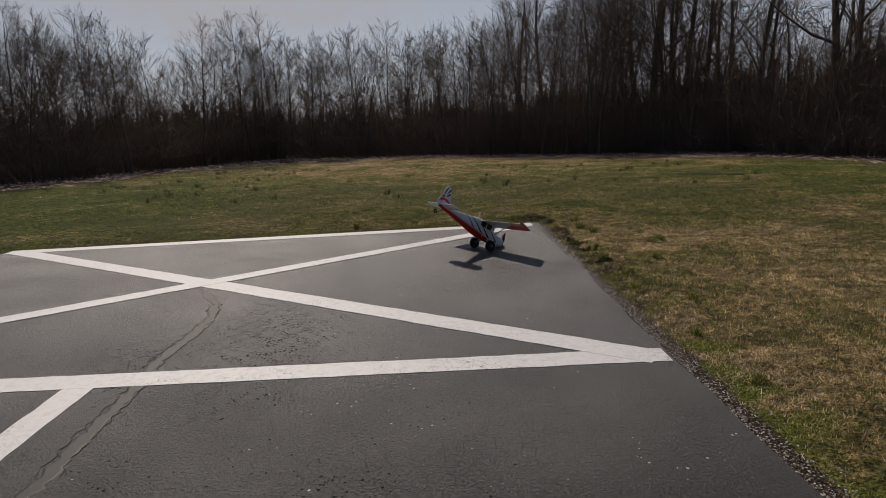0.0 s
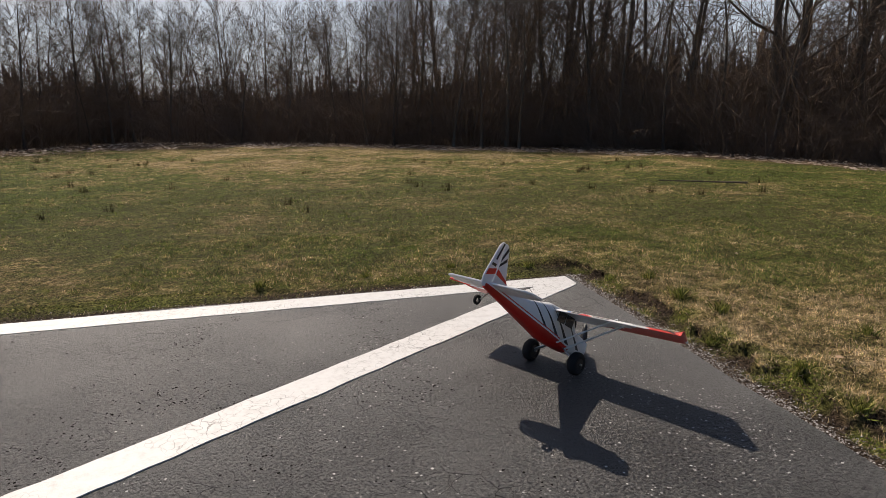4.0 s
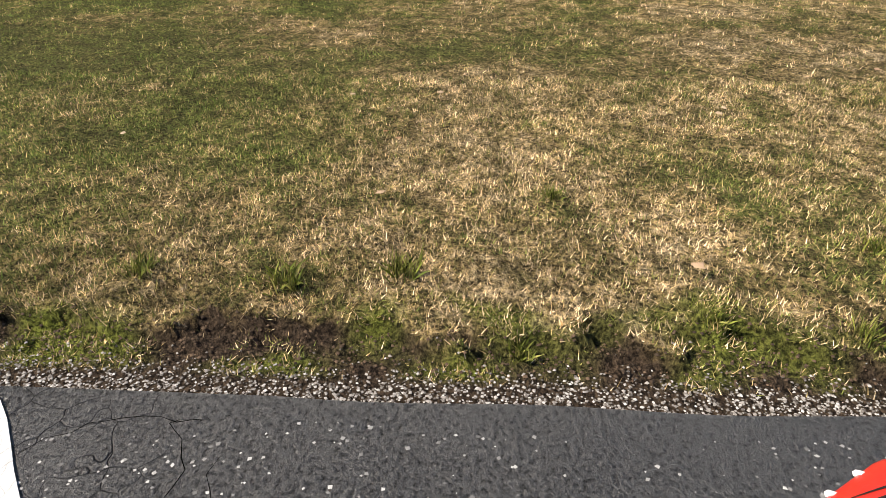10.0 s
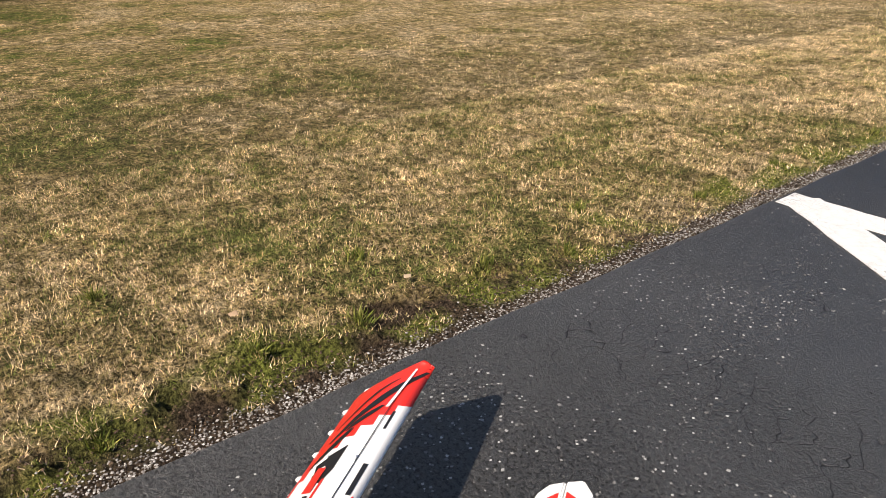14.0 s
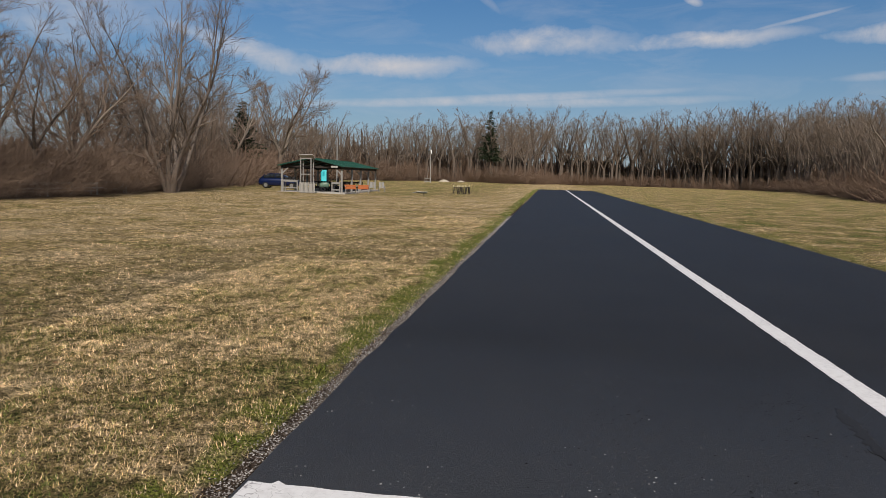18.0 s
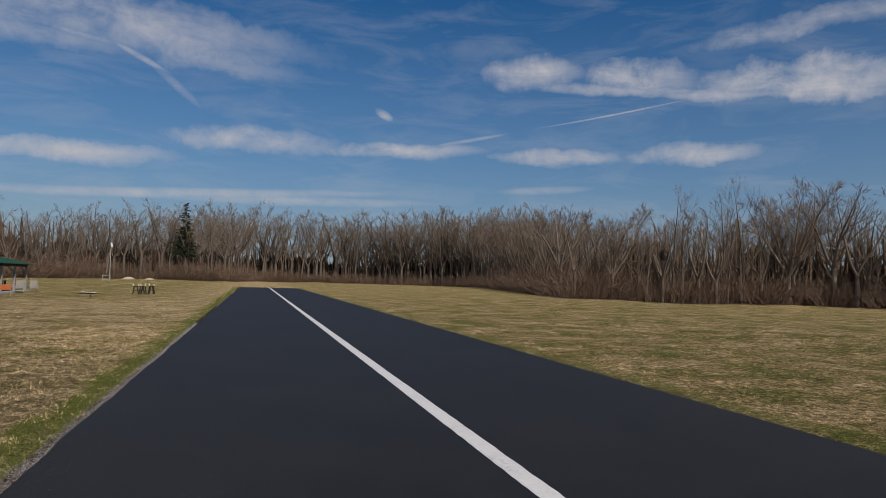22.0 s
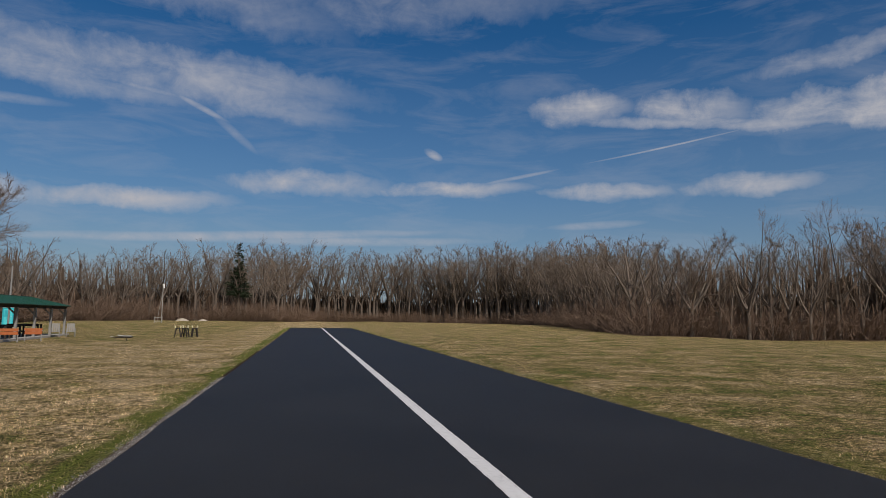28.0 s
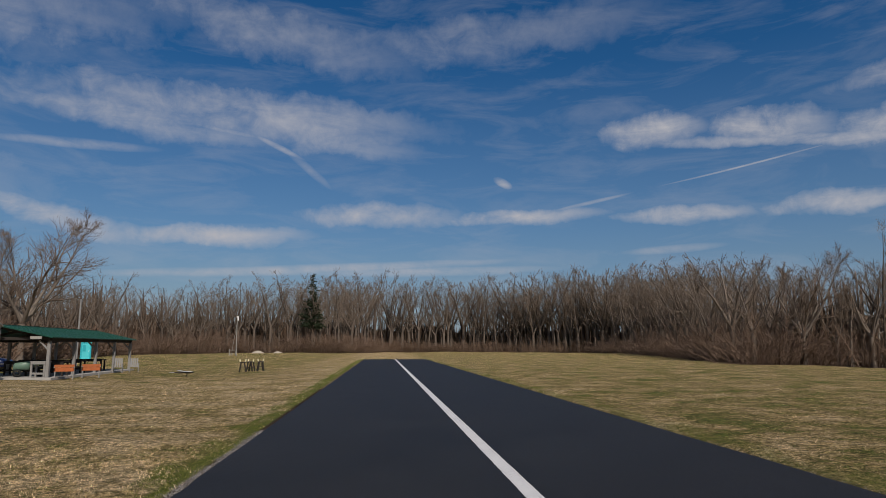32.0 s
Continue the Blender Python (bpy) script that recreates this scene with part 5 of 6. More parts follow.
tail_wheel = part("tail_wheel", wheel_bm(0.026, 0.016, (-0.797, 0.012, 0.076)), M_TYRE, tail_gear)
part("antenna", rod((-0.30, 0.03, 0.245), (-0.36, 0.06, 0.285), 0.0012, sides=5), M_BLACK, plane)

# ---- pavilion and what stands about it ----


def on_land(x, y, up=0.0):
    return float(land(x, y)) + up


PX, PY, PT = -22.2, 54.65, 3.6
PAV = empty("pavilion", (PX, PY, on_land(PX, PY)), "open picnic pavilion with a green metal gable roof", "pavilion", turn=PT)
GW, GD, EAVE, RIDGE = 5.3, 13.8, 2.16, 2.78
slope = math.atan2(RIDGE - EAVE, GW / 2)
for sg in (1, -1):
    length = math.hypot(GW / 2 + 0.15, (RIDGE - EAVE) * (GW / 2 + 0.15) / (GW / 2))
    roof = part("roof_side", box((length, GD + 0.5, 0.05), (sg * (GW / 4 + 0.06), 0, (EAVE + RIDGE) / 2 - 0.02), 0, Matrix.Rotation(sg * slope, 4, "Y")), M_ROOF, PAV)
    for k in range(25):
        y = -GD / 2 - 0.2 + (GD + 0.4) * k / 24
        part("roof_rib", box((length, 0.03, 0.03), (sg * (GW / 4 + 0.06), y, (EAVE + RIDGE) / 2 + 0.015), 0, Matrix.Rotation(sg * slope, 4, "Y")), M_ROOF, roof)
    part("eave_beam", box((0.10, GD, 0.20), (sg * (GW / 2 - 0.15), 0, EAVE - 0.14)), M_DARKWOOD, PAV)
    for k in range(5):
        y = -GD / 2 + 0.15 + (GD - 0.3) * k / 4
        post = part("post", box((0.15, 0.15, EAVE - 0.2), (sg * (GW / 2 - 0.15), y, (EAVE - 0.2) / 2)), M_POST, PAV, "weathered grey post")
        part("brace", box((0.08, 0.08, 0.75), (sg * (GW / 2 - 0.40), y, EAVE - 0.45), 0, Matrix.Rotation(radians(-sg * 45), 4, "Y")), M_POST, post)
        part("truss", box((GW / 2, 0.05, 0.12), (sg * GW / 4, y, (EAVE + RIDGE) / 2 - 0.12), 0, Matrix.Rotation(sg * slope, 4, "Y")), M_DARKWOOD, PAV)
part("ridge_cap", box((0.22, GD + 0.5, 0.04), (0, 0, RIDGE + 0.02)), M_ROOF, PAV)
for k in range(5):
    part("tie_beam", box((GW - 0.2, 0.06, 0.16), (0, -GD / 2 + 0.15 + (GD - 0.3) * k / 4, EAVE - 0.08)), M_DARKWOOD, PAV)
part("sign_board", box((0.55, 0.04, 0.15), (2.0, -GD / 2 - 0.30, EAVE - 0.04)), M_PALEBOARD, PAV, "small white sign under the eave")
part("slab", box((GW + 0.3, GD + 0.2, 0.14), (0, 0, -0.02), 0.01), M_CONCRETE, PAV, "concrete floor slab")


def in_pav(x, y, z=0.05):
    p = pose(PX, PY, on_land(PX, PY), 0, 0, PT) @ Vector((x, y, z))
    return p


def table(name, at, turn, w, d, h, mat, label, group=""):
    ob = empty(name, at, label, "table", group, turn)
    for k in range(3):
        part("board", box((w, d / 3 - 0.01, 0.04), (0, (k - 1) * d / 3, h), 0.004), mat, ob)
    for sx_ in (-1, 1):
        for sy_ in (-1, 1):
            part("leg", box((0.09, 0.09, h - 0.02), (sx_ * (w / 2 - 0.08), sy_ * (d / 2 - 0.07), (h - 0.02) / 2), 0.004), mat, ob)
    part("rail", box((w - 0.1, 0.04, 0.10), (0, -d / 2 + 0.05, h * 0.35)), mat, ob)
    part("rail", box((w - 0.1, 0.04, 0.12), (0, -d / 2 + 0.03, h - 0.08)), mat, ob)
    return ob


def bench(at, turn, label):
    ob = empty("bench", at, label, "bench", "orange benches", turn)
    back = empty("backrest", (0, 0, 0))
    back.parent = ob
    for k in range(2):
        part("back_board", box((0.95, 0.03, 0.16), (0, -0.16 - 0.03 * k, 0.52 + 0.175 * k), 0.004, Matrix.Rotation(radians(10), 4, "X")), M_ORANGE, back)
    for k in range(3):
        part("seat_board", box((0.95, 0.12, 0.03), (0, -0.08 + 0.135 * k, 0.43), 0.004), M_ORANGE, ob)
    for sg in (-1, 1):
        part("leg", box((0.06, 0.06, 0.44), (sg * 0.42, -0.13, 0.21), 0.004), M_POST, ob)
        part("leg", box((0.06, 0.06, 0.44), (sg * 0.42, 0.22, 0.21), 0.004), M_POST, ob)
        part("arm", box((0.06, 0.42, 0.04), (sg * 0.46, 0.04, 0.64), 0.004), M_POST, ob)
    return ob


def chair(at, turn):
    ob = empty("garden_chair", at, "grey weathered garden chair beside the pavilion", "chair", "grey chairs", turn)
    for k in range(4):
        part("back_slat", box((0.10, 0.02, 0.60), (-0.19 + 0.127 * k, -0.28, 0.66), 0.003, Matrix.Rotation(radians(14), 4, "X")), M_POST, ob)
    part("seat", box((0.52, 0.50, 0.03), (0, 0, 0.38), 0.004), M_POST, ob)
    for sx_ in (-1, 1):
        part("arm", box((0.08, 0.55, 0.03), (sx_ * 0.29, 0, 0.58), 0.003), M_POST, ob)
        for sy_ in (-1, 1):
            part("leg", box((0.05, 0.06, 0.57), (sx_ * 0.27, sy_ * 0.22, 0.285), 0.003), M_POST, ob)
    return ob


for k, (x, y) in enumerate(((-23.45, 47.7), (-19.85, 48.5))):
    p = Vector((x, y, 0))
    table("work_table", (p.x, p.y, on_land(p.x, p.y)), PT, 1.35 if k == 0 else 0.8, 0.7, 0.95, M_POST, "weathered grey wooden work table beside the pavilion", "work tables")
for x, y, tn in ((-18.75, 48.75, 205), (-18.35, 51.1, 200)):
    bench((x, y, on_land(x, y)), tn, "orange-brown wooden bench with grey legs and arms")
for x, y, tn in ((-19.3, 57.4, 195), (-18.6, 58.3, 200)):
    chair((x, y, on_land(x, y)), tn)
for x, y in ((-0.4, -2.6), (1.0, -0.4), (-1.3, 1.2), (0.9, 3.4), (1.6, -4.6)):
    p = in_pav(x, y)
    table("picnic_table", (p.x, p.y, p.z), PT, 2.0, 0.8, 0.76, M_DARKWOOD, "dark wooden picnic table under the pavilion roof", "picnic tables under the roof")
# things lying on the first work table
p = Vector((-23.45, 47.7, 0))
for dx, hh in ((-0.4, 0.18), (-0.1, 0.25), (0.25, 0.2)):
    ob = part("tool_box", box((0.22, 0.3, hh), (0, 0, hh / 2), 0.02), M_BLACK)
    ob.matrix_world = pose(p.x + dx, p.y, on_land(p.x, p.y) + 0.972, 0, 0, PT)
    tagged(ob, "black tool box standing on the grey work table", "tool box", "tool boxes")
# low mower parked by the pavilion
p = in_pav(1.0, -5.3)
mower = empty("garden_tractor", (p.x, p.y, p.z), "grey-green garden tractor parked under the roof", "garden tractor", turn=PT + 25)
part("bonnet", loft([round_box_ring(x, w, 0.35, t, 14, 3.5) for x, w, t in ((-0.75, 0.22, 0.62), (-0.68, 0.27, 0.74), (-0.2, 0.29, 0.82), (0.0, 0.29, 0.84))]), M_CARTGREEN, mower)
part("mudguard", box((0.75, 0.95, 0.10), (0.55, 0, 0.66), 0.04), M_CARTGREEN, mower)
part("seat", box((0.42, 0.45, 0.10), (0.55, 0, 0.78), 0.04), M_BLACK, mower)
part("seat_back", box((0.08, 0.45, 0.40), (0.78, 0, 0.98), 0.03), M_BLACK, mower)
part("steering_column", rod((0.0, 0, 0.8), (0.18, 0, 1.02), 0.02), M_BLACK, mower)
for x, r in ((-0.55, 0.2), (0.55, 0.3)):
    for sg in (-1, 1):
        part("wheel", wheel_bm(r, 0.2, (x, sg * 0.42, r)), M_TYRE, mower)
# notice frame with a solar panel
p = Vector((-21.8, 46.9, 0))
kiosk = empty("notice_stand", (p.x, p.y, on_land(p.x, p.y)), "tall grey post frame with solar panel and low slatted front", "notice stand", turn=PT)
for x in (-0.42, 0.42):
    for y in (-0.3, 0.35):
        part("upright", box((0.075, 0.075, 2.80), (x, y, 1.40), 0.005), M_POST, kiosk)
    part("side_rail", box((0.05, 0.65, 0.07), (x, 0.02, 1.45)), M_POST, kiosk)
for z in (1.50, 2.74):
    part("cross_rail", box((0.9, 0.05, 0.07), (0, -0.3, z)), M_POST, kiosk)
for k in range(12):
    part("slat", box((0.075, 0.025, 0.74), (-0.42 + 0.105 * k, -0.42, 0.42), 0.004), M_PALEBOARD, kiosk)
for z in (0.12, 0.72):
    part("slat_rail", box((1.28, 0.04, 0.07), (0.16, -0.385, z), 0.004), M_PALEBOARD, kiosk)
part("shelf", box((1.35, 0.6, 0.035), (0.16, -0.10, 0.82), 0.004), M_PALEBOARD, kiosk)
panel = part("solar_panel", box((1.15, 0.8, 0.05), (0, 0.0, 2.90), 0.005, Matrix.Rotation(radians(-24), 4, "X")), M_PALEBOARD, kiosk, "pale framed solar panel")
part("cells", box((1.03, 0.68, 0.01), (0, -0.012, 2.928), 0, Matrix.Rotation(radians(-24), 4, "X")), M_PANEL, panel)

# portable toilet behind the pavilion
TX, TY = -36.7, 93.0
def cabin_toilet(tx, ty):
    toilet = empty("portable_toilet", (tx, ty, on_land(tx, ty)), "turquoise portable toilet behind the pavilion", "portable toilet", turn=20)
    part("cabin", box((1.12, 1.15, 2.1), (0, 0, 1.1), 0.03), M_CYAN, toilet)
    door = part("door", box((0.80, 0.03, 1.85), (0.02, -0.585, 1.05), 0.01), M_CYAN_LIGHT, toilet)
    part("door_panel", box((0.34, 0.02, 0.75), (-0.17, -0.605, 1.45), 0.008), M_CYAN, door)
    part("latch", box((0.05, 0.02, 0.12), (0.33, -0.61, 1.1), 0.004), M_WHITE, door)
    part("roof", loft([round_box_ring(0, 0.0, 0, 0)] * 0 + [[(sx_ * 0.58 * k, sy_ * 0.6 * k, z) for sx_, sy_ in ((-1, -1), (1, -1), (1, 1), (-1, 1))] for k, z in ((1.0, 2.15), (1.02, 2.2), (0.8, 2.32), (0.3, 2.36))]), M_WHITE, toilet)
    part("skid", box((1.2, 1.2, 0.08), (0, 0, 0.02)), M_BLACK, toilet)


cabin_toilet(TX, TY)

# dark blue hatchback
CX, CY = -29.7, 60.0
car = empty("parked_car", (CX, CY, on_land(CX, CY)), "dark blue hatchback parked on the grass by the pavilion", "car", turn=192)
PROFILE = [(-2.05, 0.66, 0.32, 0.62), (-1.98, 0.78, 0.26, 0.80), (-1.55, 0.86, 0.22, 0.92), (-0.95, 0.88, 0.20, 1.00), (-0.2, 0.89, 0.20, 1.04), (0.8, 0.89, 0.20, 1.05), (1.6, 0.87, 0.22, 1.04), (1.95, 0.80, 0.26, 0.98), (2.03, 0.70, 0.34, 0.80)]
body = part("body", loft([round_box_ring(*q, n=18, power=4.5) for q in PROFILE]), M_BLUE, car)
CAB = [(-1.05, 0.70, 0.95, 1.02), (-0.45, 0.68, 0.95, 1.36), (0.1, 0.66, 0.95, 1.48), (0.9, 0.66, 0.95, 1.46), (1.5, 0.66, 0.95, 1.30), (1.88, 0.66, 0.95, 1.04)]
part("cabin", loft([round_box_ring(*q, n=18, power=4.0) for q in CAB]), M_GLASS, car, "dark glazed cabin")
part("roof", box((1.3, 1.18, 0.05), (0.45, 0, 1.47), 0.02), M_BLUE, car)
for sg in (-1, 1):
    for x, tilt in ((-0.55, 50), (0.35, 4), (1.55, -38)):
        part("pillar", box((0.07, 0.03, 0.55), (x, sg * 0.69, 1.20), 0.01, Matrix.Rotation(radians(tilt), 4, "Y")), M_BLUE, car)
    part("headlight", box((0.12, 0.32, 0.14), (-1.93, sg * 0.58, 0.70), 0.03), M_GLASS, car)
    part("mirror", box((0.14, 0.16, 0.11), (-0.72, sg * 0.95, 1.03), 0.03), M_BLUE, car)
    for x in (-1.30, 1.28):
        wh = part("wheel", wheel_bm(0.31, 0.20, (x, sg * 0.80, 0.31), hole=0.6), M_TYRE, car)
        part("rim", rod((x, sg * 0.80 - 0.09, 0.31), (x, sg * 0.80 + 0.09, 0.31), 0.20, sides=18), M_METAL, wh, "bright alloy rim")

# tall bare pole behind the pavilion
QX, QY = -25.4, 65.1
utility = empty("utility_pole", (QX, QY, on_land(QX, QY)), "tall weathered wooden pole standing behind the pavilion", "pole")
part("shaft", rod((0, 0, -0.2), (0, 0, 5.4), 0.08, 0.06, 10), M_POST, utility)
part("cap", rod((0, 0, 5.4), (0, 0, 5.45), 0.065, 0.035, 10), M_DARKWOOD, utility)

# windsock mast with a braced foot
WX, WY = -25.0, 119.0
mast = empty("windsock_mast", (WX, WY, on_land(WX, WY)), "white mast with a braced foot and limp windsock", "windsock")
part("shaft", rod((0, 0, 0), (0, 0, 6.2), 0.07, 0.05, 10), M_PALEBOARD, mast)
part("stay", rod((-0.7, 0, 0), (-0.05, 0, 5.0), 0.03, 0.02, 8), M_PALEBOARD, mast)
part("windsock", rod((0.02, 0, 6.25), (0.16, 0, 5.55), 0.17, 0.10, 12), M_WHITE, mast, "limp white windsock")
for x in (-1.0, 0.1):
    part("foot_post", box((0.10, 0.10, 1.0), (x, -0.1, 0.5)), M_PALEBOARD, mast)
for z in (0.25, 0.85):
    part("foot_rail", box((1.2, 0.06, 0.09), (-0.45, -0.15, z)), M_PALEBOARD, mast)

# sand heaps
for hx, hy, r, h in ((-27.7, 152.0, 1.55, 0.65), (-23.4, 150.8, 1.15, 0.45)):
    bm = bmesh.new()
    rr = random.Random(int(r * 100))
    ringz = []
    for k in range(7):
        f = k / 6
        ringz.append([bm.verts.new((r * (1 - f) * math.cos(a) * rr.uniform(0.9, 1.1), r * (1 - f) * math.sin(a) * rr.uniform(0.9, 1.1), h * (1 - (1 - f) ** 1.6) - 0.05)) for a in [2 * math.pi * i / 14 for i in range(14)]])
    for a, b in zip(ringz[:-1], ringz[1:]):
        for i in range(14):
            bm.faces.new((a[i], a[(i + 1) % 14], b[(i + 1) % 14], b[i])).smooth = True
    heap = part("sand_heap", bm, M_SAND)
    heap.matrix_world = pose(hx, hy, on_land(hx, hy))
    tagged(heap, "low heap of pale sand on the grass", "sand heap", "sand heaps")

# three start-up stands with cream tops
for sx0, sy0, tn in ((-11.45, 58.7, 10), (-11.0, 59.2, -15), (-10.45, 59.9, 20)):
    st = empty("model_stand", (sx0, sy0, on_land(sx0, sy0)), "dark A-frame model stand with cream padded uprights", "stand", "model stands", tn)
    for sg in (-1, 1):
        for y in (-0.22, 0.22):
            part("leg", box((0.10, 0.07, 0.86), (sg * 0.19, y, 0.41), 0.004, Matrix.Rotation(radians(-sg * 9), 4, "Y")), M_DARKWOOD, st)
        part("brace", box((0.05, 0.44, 0.09), (sg * 0.22, 0, 0.32), 0.004), M_DARKWOOD, st)
    part("shelf", box((0.42, 0.40, 0.05), (0, 0, 0.40), 0.006), M_DARKWOOD, st)
    part("top", box((0.46, 0.50, 0.08), (0, 0, 0.82), 0.006), M_DARKWOOD, st)
    for sg in (-1, 1):
        part("padded_upright", rod((sg * 0.2, 0, 0.84), (sg * 0.24, 0, 1.08), 0.06, 0.05, 10), M_CREAM, st, "cream padded upright")
    st.matrix_world = st.matrix_world @ Matrix.Diagonal((0.85, 0.85, 0.8, 1))

# small white glider lying on the grass
gl = empty("small_model_glider", (-13.37, 51.83, on_land(-13.37, 51.83) + 0.02), "small white and dark model glider on the grass", "model aeroplane", turn=35)
part("wing", loft([[(x, y, z + 0.20 + 0.03 * abs(y)) for x, z in ((-0.1, 0), (0, 0.02), (0.1, 0.0), (0, -0.01))] for y in (-0.75, -0.4, 0, 0.4, 0.75)]), M_WHITE, gl)
part("fuselage", loft([round_box_ring(x, w, 0.16 - w, 0.16 + w, 10, 2) for x, w in ((-0.6, 0.012), (-0.2, 0.04), (0.2, 0.055), (0.38, 0.03))]), M_DARKWOOD, gl)
part("tailplane", loft([[(x - 0.55, y, z + 0.18) for x, z in ((-0.06, 0), (0, 0.008), (0.06, 0), (0, -0.006))] for y in (-0.22, 0, 0.22)]), M_WHITE, gl)
gl.matrix_world = gl.matrix_world @ Matrix.Scale(1.35, 4)
part("skid", rod((0.1, 0, -0.02), (0.1, 0, 0.12), 0.02), M_BLACK, gl)

# old picnic tables by the trees
for k, (tx, ty, tn) in enumerate(((-29.8, 27.5, 75), (-30.0, 29.6, 80), (-30.1, 31.8, 70), (-31.5, 36.5, 20))):
    tb = table("picnic_table", (tx, ty, on_land(tx, ty)), tn, 1.8, 0.75, 0.75, M_POST, "weathered grey picnic table at the edge of the trees", "old picnic tables")
    for sg in (-1, 1):
        part("seat_board", box((1.8, 0.24, 0.04), (0, sg * 0.72, 0.44), 0.004), M_POST, tb)
        part("cross_brace", box((0.06, 1.6, 0.08), (sg * 0.6, 0, 0.40), 0.004), M_POST, tb)

# ---- single trees ----
spread_kind = tree_kind("spreading_tree", bare_tree(401, 16.5, 0.29, 0.18, 17, 0.24, stems=7, branches=8, twigs=7, twig=0.018, angles=(0.5, 1.0), fork=0.46), bark_material("pale_grey_bark", (0.07, 0.058, 0.05), (0.24, 0.20, 0.17)), bark_material("pale_twigs", (0.10, 0.08, 0.065), (0.28, 0.23, 0.19), 8.0))
round_kind = tree_kind("round_crowned_tree", bare_tree(402, 13.0, 0.24, 0.10, 12, 0.25, stems=5, branches=7, twigs=7, twig=0.024, fork=0.62, bole=3.0), bark_material("brown_grey_bark", (0.10, 0.08, 0.065), (0.32, 0.27, 0.22)), bark_material("grey_brown_twigs", (0.10, 0.075, 0.06), (0.26, 0.20, 0.155), 8.0))
slim_kind = tree_kind("slim_pale_tree", bare_tree(403, 9.5, 0.12, 0.35, 13, 0.26, stems=2, branches=6, twigs=6), bark_material("tan_bark", (0.20, 0.16, 0.12), (0.48, 0.40, 0.31)), M_TWIG)
plant_tree(spread_kind, -30.0, 41.0, 1.0, 30, "large many-stemmed leafless tree with pale grey bark", "field-edge trees")
plant_tree(round_kind, -42.3, 89.5, 1.48, 80, "leafless round-crowned tree with grey-brown bark", "field-edge trees")
plant_tree(round_kind, -43.4, 77.0, 1.2, 200, "leafless round-crowned tree with grey-brown bark", "field-edge trees")
plant_tree(round_kind, -29.3, 22.0, 0.95, 10, "leafless dark-barked tree at the lawn's edge", "field-edge trees")
plant_tree(round_kind, -33.0, 35.0, 0.85, 130, "leafless dark-barked tree at the lawn's edge", "field-edge trees")
plant_tree(slim_kind, -26.4, 16.6, 1.0, 0, "slim forked leafless tree with pale tan bark", "field-edge trees")


def conifer(seed, height, width, bare=0.1, tiers=34, per=15):
    """Trunk and crown of a conifer: drooping boughs set with needle sprays."""
    rg = np.random.default_rng(seed)
    trunk, crown = Tubes(), Tubes()
    trunk.add(np.array([(0, 0, -0.2), (0.05, 0, height * 0.5), (0, 0, height)]), (height * 0.016, height * 0.010, 0.02), 8)
    for k in range(tiers):
        f = bare + (1 - bare) * k / tiers
        reach = width / 2 * (1 - f) ** 0.95 * rg.uniform(0.55, 1.25)
        for j in range(max(4, int(per * (1 - f * 0.6)))):
            a = rg.uniform(0, 6.3)
            start = np.array([0, 0, height * (f + rg.uniform(-0.01, 0.01))])
            line = branch_line(rg, start, (math.cos(a), math.sin(a), rg.uniform(0.0, 0.5)), reach * rg.uniform(0.55, 1.1) + 0.15, 2, -0.06, 0.1)
            crown.add(line, np.linspace(0.05, 0.02, 3), 3)
            for q in range(14):
                p3, w3 = at_line(line, rg.uniform(0.15, 1.0))
                crown.sliver(p3, side_way(rg, w3, rg.uniform(0.3, 1.0)), rg.uniform(0.35, 0.75) * (1 + width * 0.07) * (1.1 - 0.8 * f), 0.16 - 0.08 * f, rg)
    return trunk, crown


fir_kind = tree_kind("fir", conifer(410, 14, 5.0, 0.3, 30, 12), M_BARK, M_NEEDLE)
plant_tree(fir_kind, -18.0, 165.0, 1.32, 0, "tall dark green fir standing above the bare woods", "conifers", 1.25)
plant_tree(fir_kind, -44.6, 82.0, 0.80, 90, "dark green pine behind the bare trees", "conifers", 2.1)
plant_tree(fir_kind, -52.0, 97.0, 0.80, 200, "dark green pine behind the bare trees", "conifers", 1.5)
for kind, x, y, size, turn in ((round_kind, 46.5, 83.0, 1.14, 15), (wood_kinds[1], 55.5, 81.8, 0.93, 140), (wood_kinds[5], 62.5, 80.4, 0.80, 250), (round_kind, 73.0, 78.6, 1.5, 300), (wood_kinds[1], 66.0, 79.6, 1.0, 60), (wood_kinds[4], 78.0, 77.5, 1.25, 200)):
    plant_tree(kind, x, y, size, turn, "tall leafless tree standing out of the side woods", "side trees")
# dead pale trunks at the edge of the side woods
for x, y, h, r in ((64.0, 86.5, 11.8, 0.22), (57.5, 85.0, 7.8, 0.18)):
    dead = empty("dead_tree", (x, y, on_land(x, y)), "broken dead trunk with bleached pale bark", "dead tree", "dead trunks")
    tb = Tubes()
    tb.add(branch_line(rng, (0, 0, -0.2), (0.02, 0.02, 1), h, 7, 0.0, 0.02), np.linspace(r, r * 0.55, 8), 8)
    o = new("trunk", tb.mesh("trunk", M_PALE))
    o.parent = dead
    for k in range(4):
        tb = Tubes()
        tb.add(branch_line(rng, (0, 0, h * (0.5 + 0.12 * k)), (math.cos(k * 2), math.sin(k * 2), 0.6), 1.1, 2, 0, 0.1), (0.08, 0.05, 0.02), 5)
        o = new("branch_stub", tb.mesh("branch_stub", M_PALE))
        o.parent = dead

# ---- verge: gravel, soil, grass ----
vr = np.random.default_rng(77)


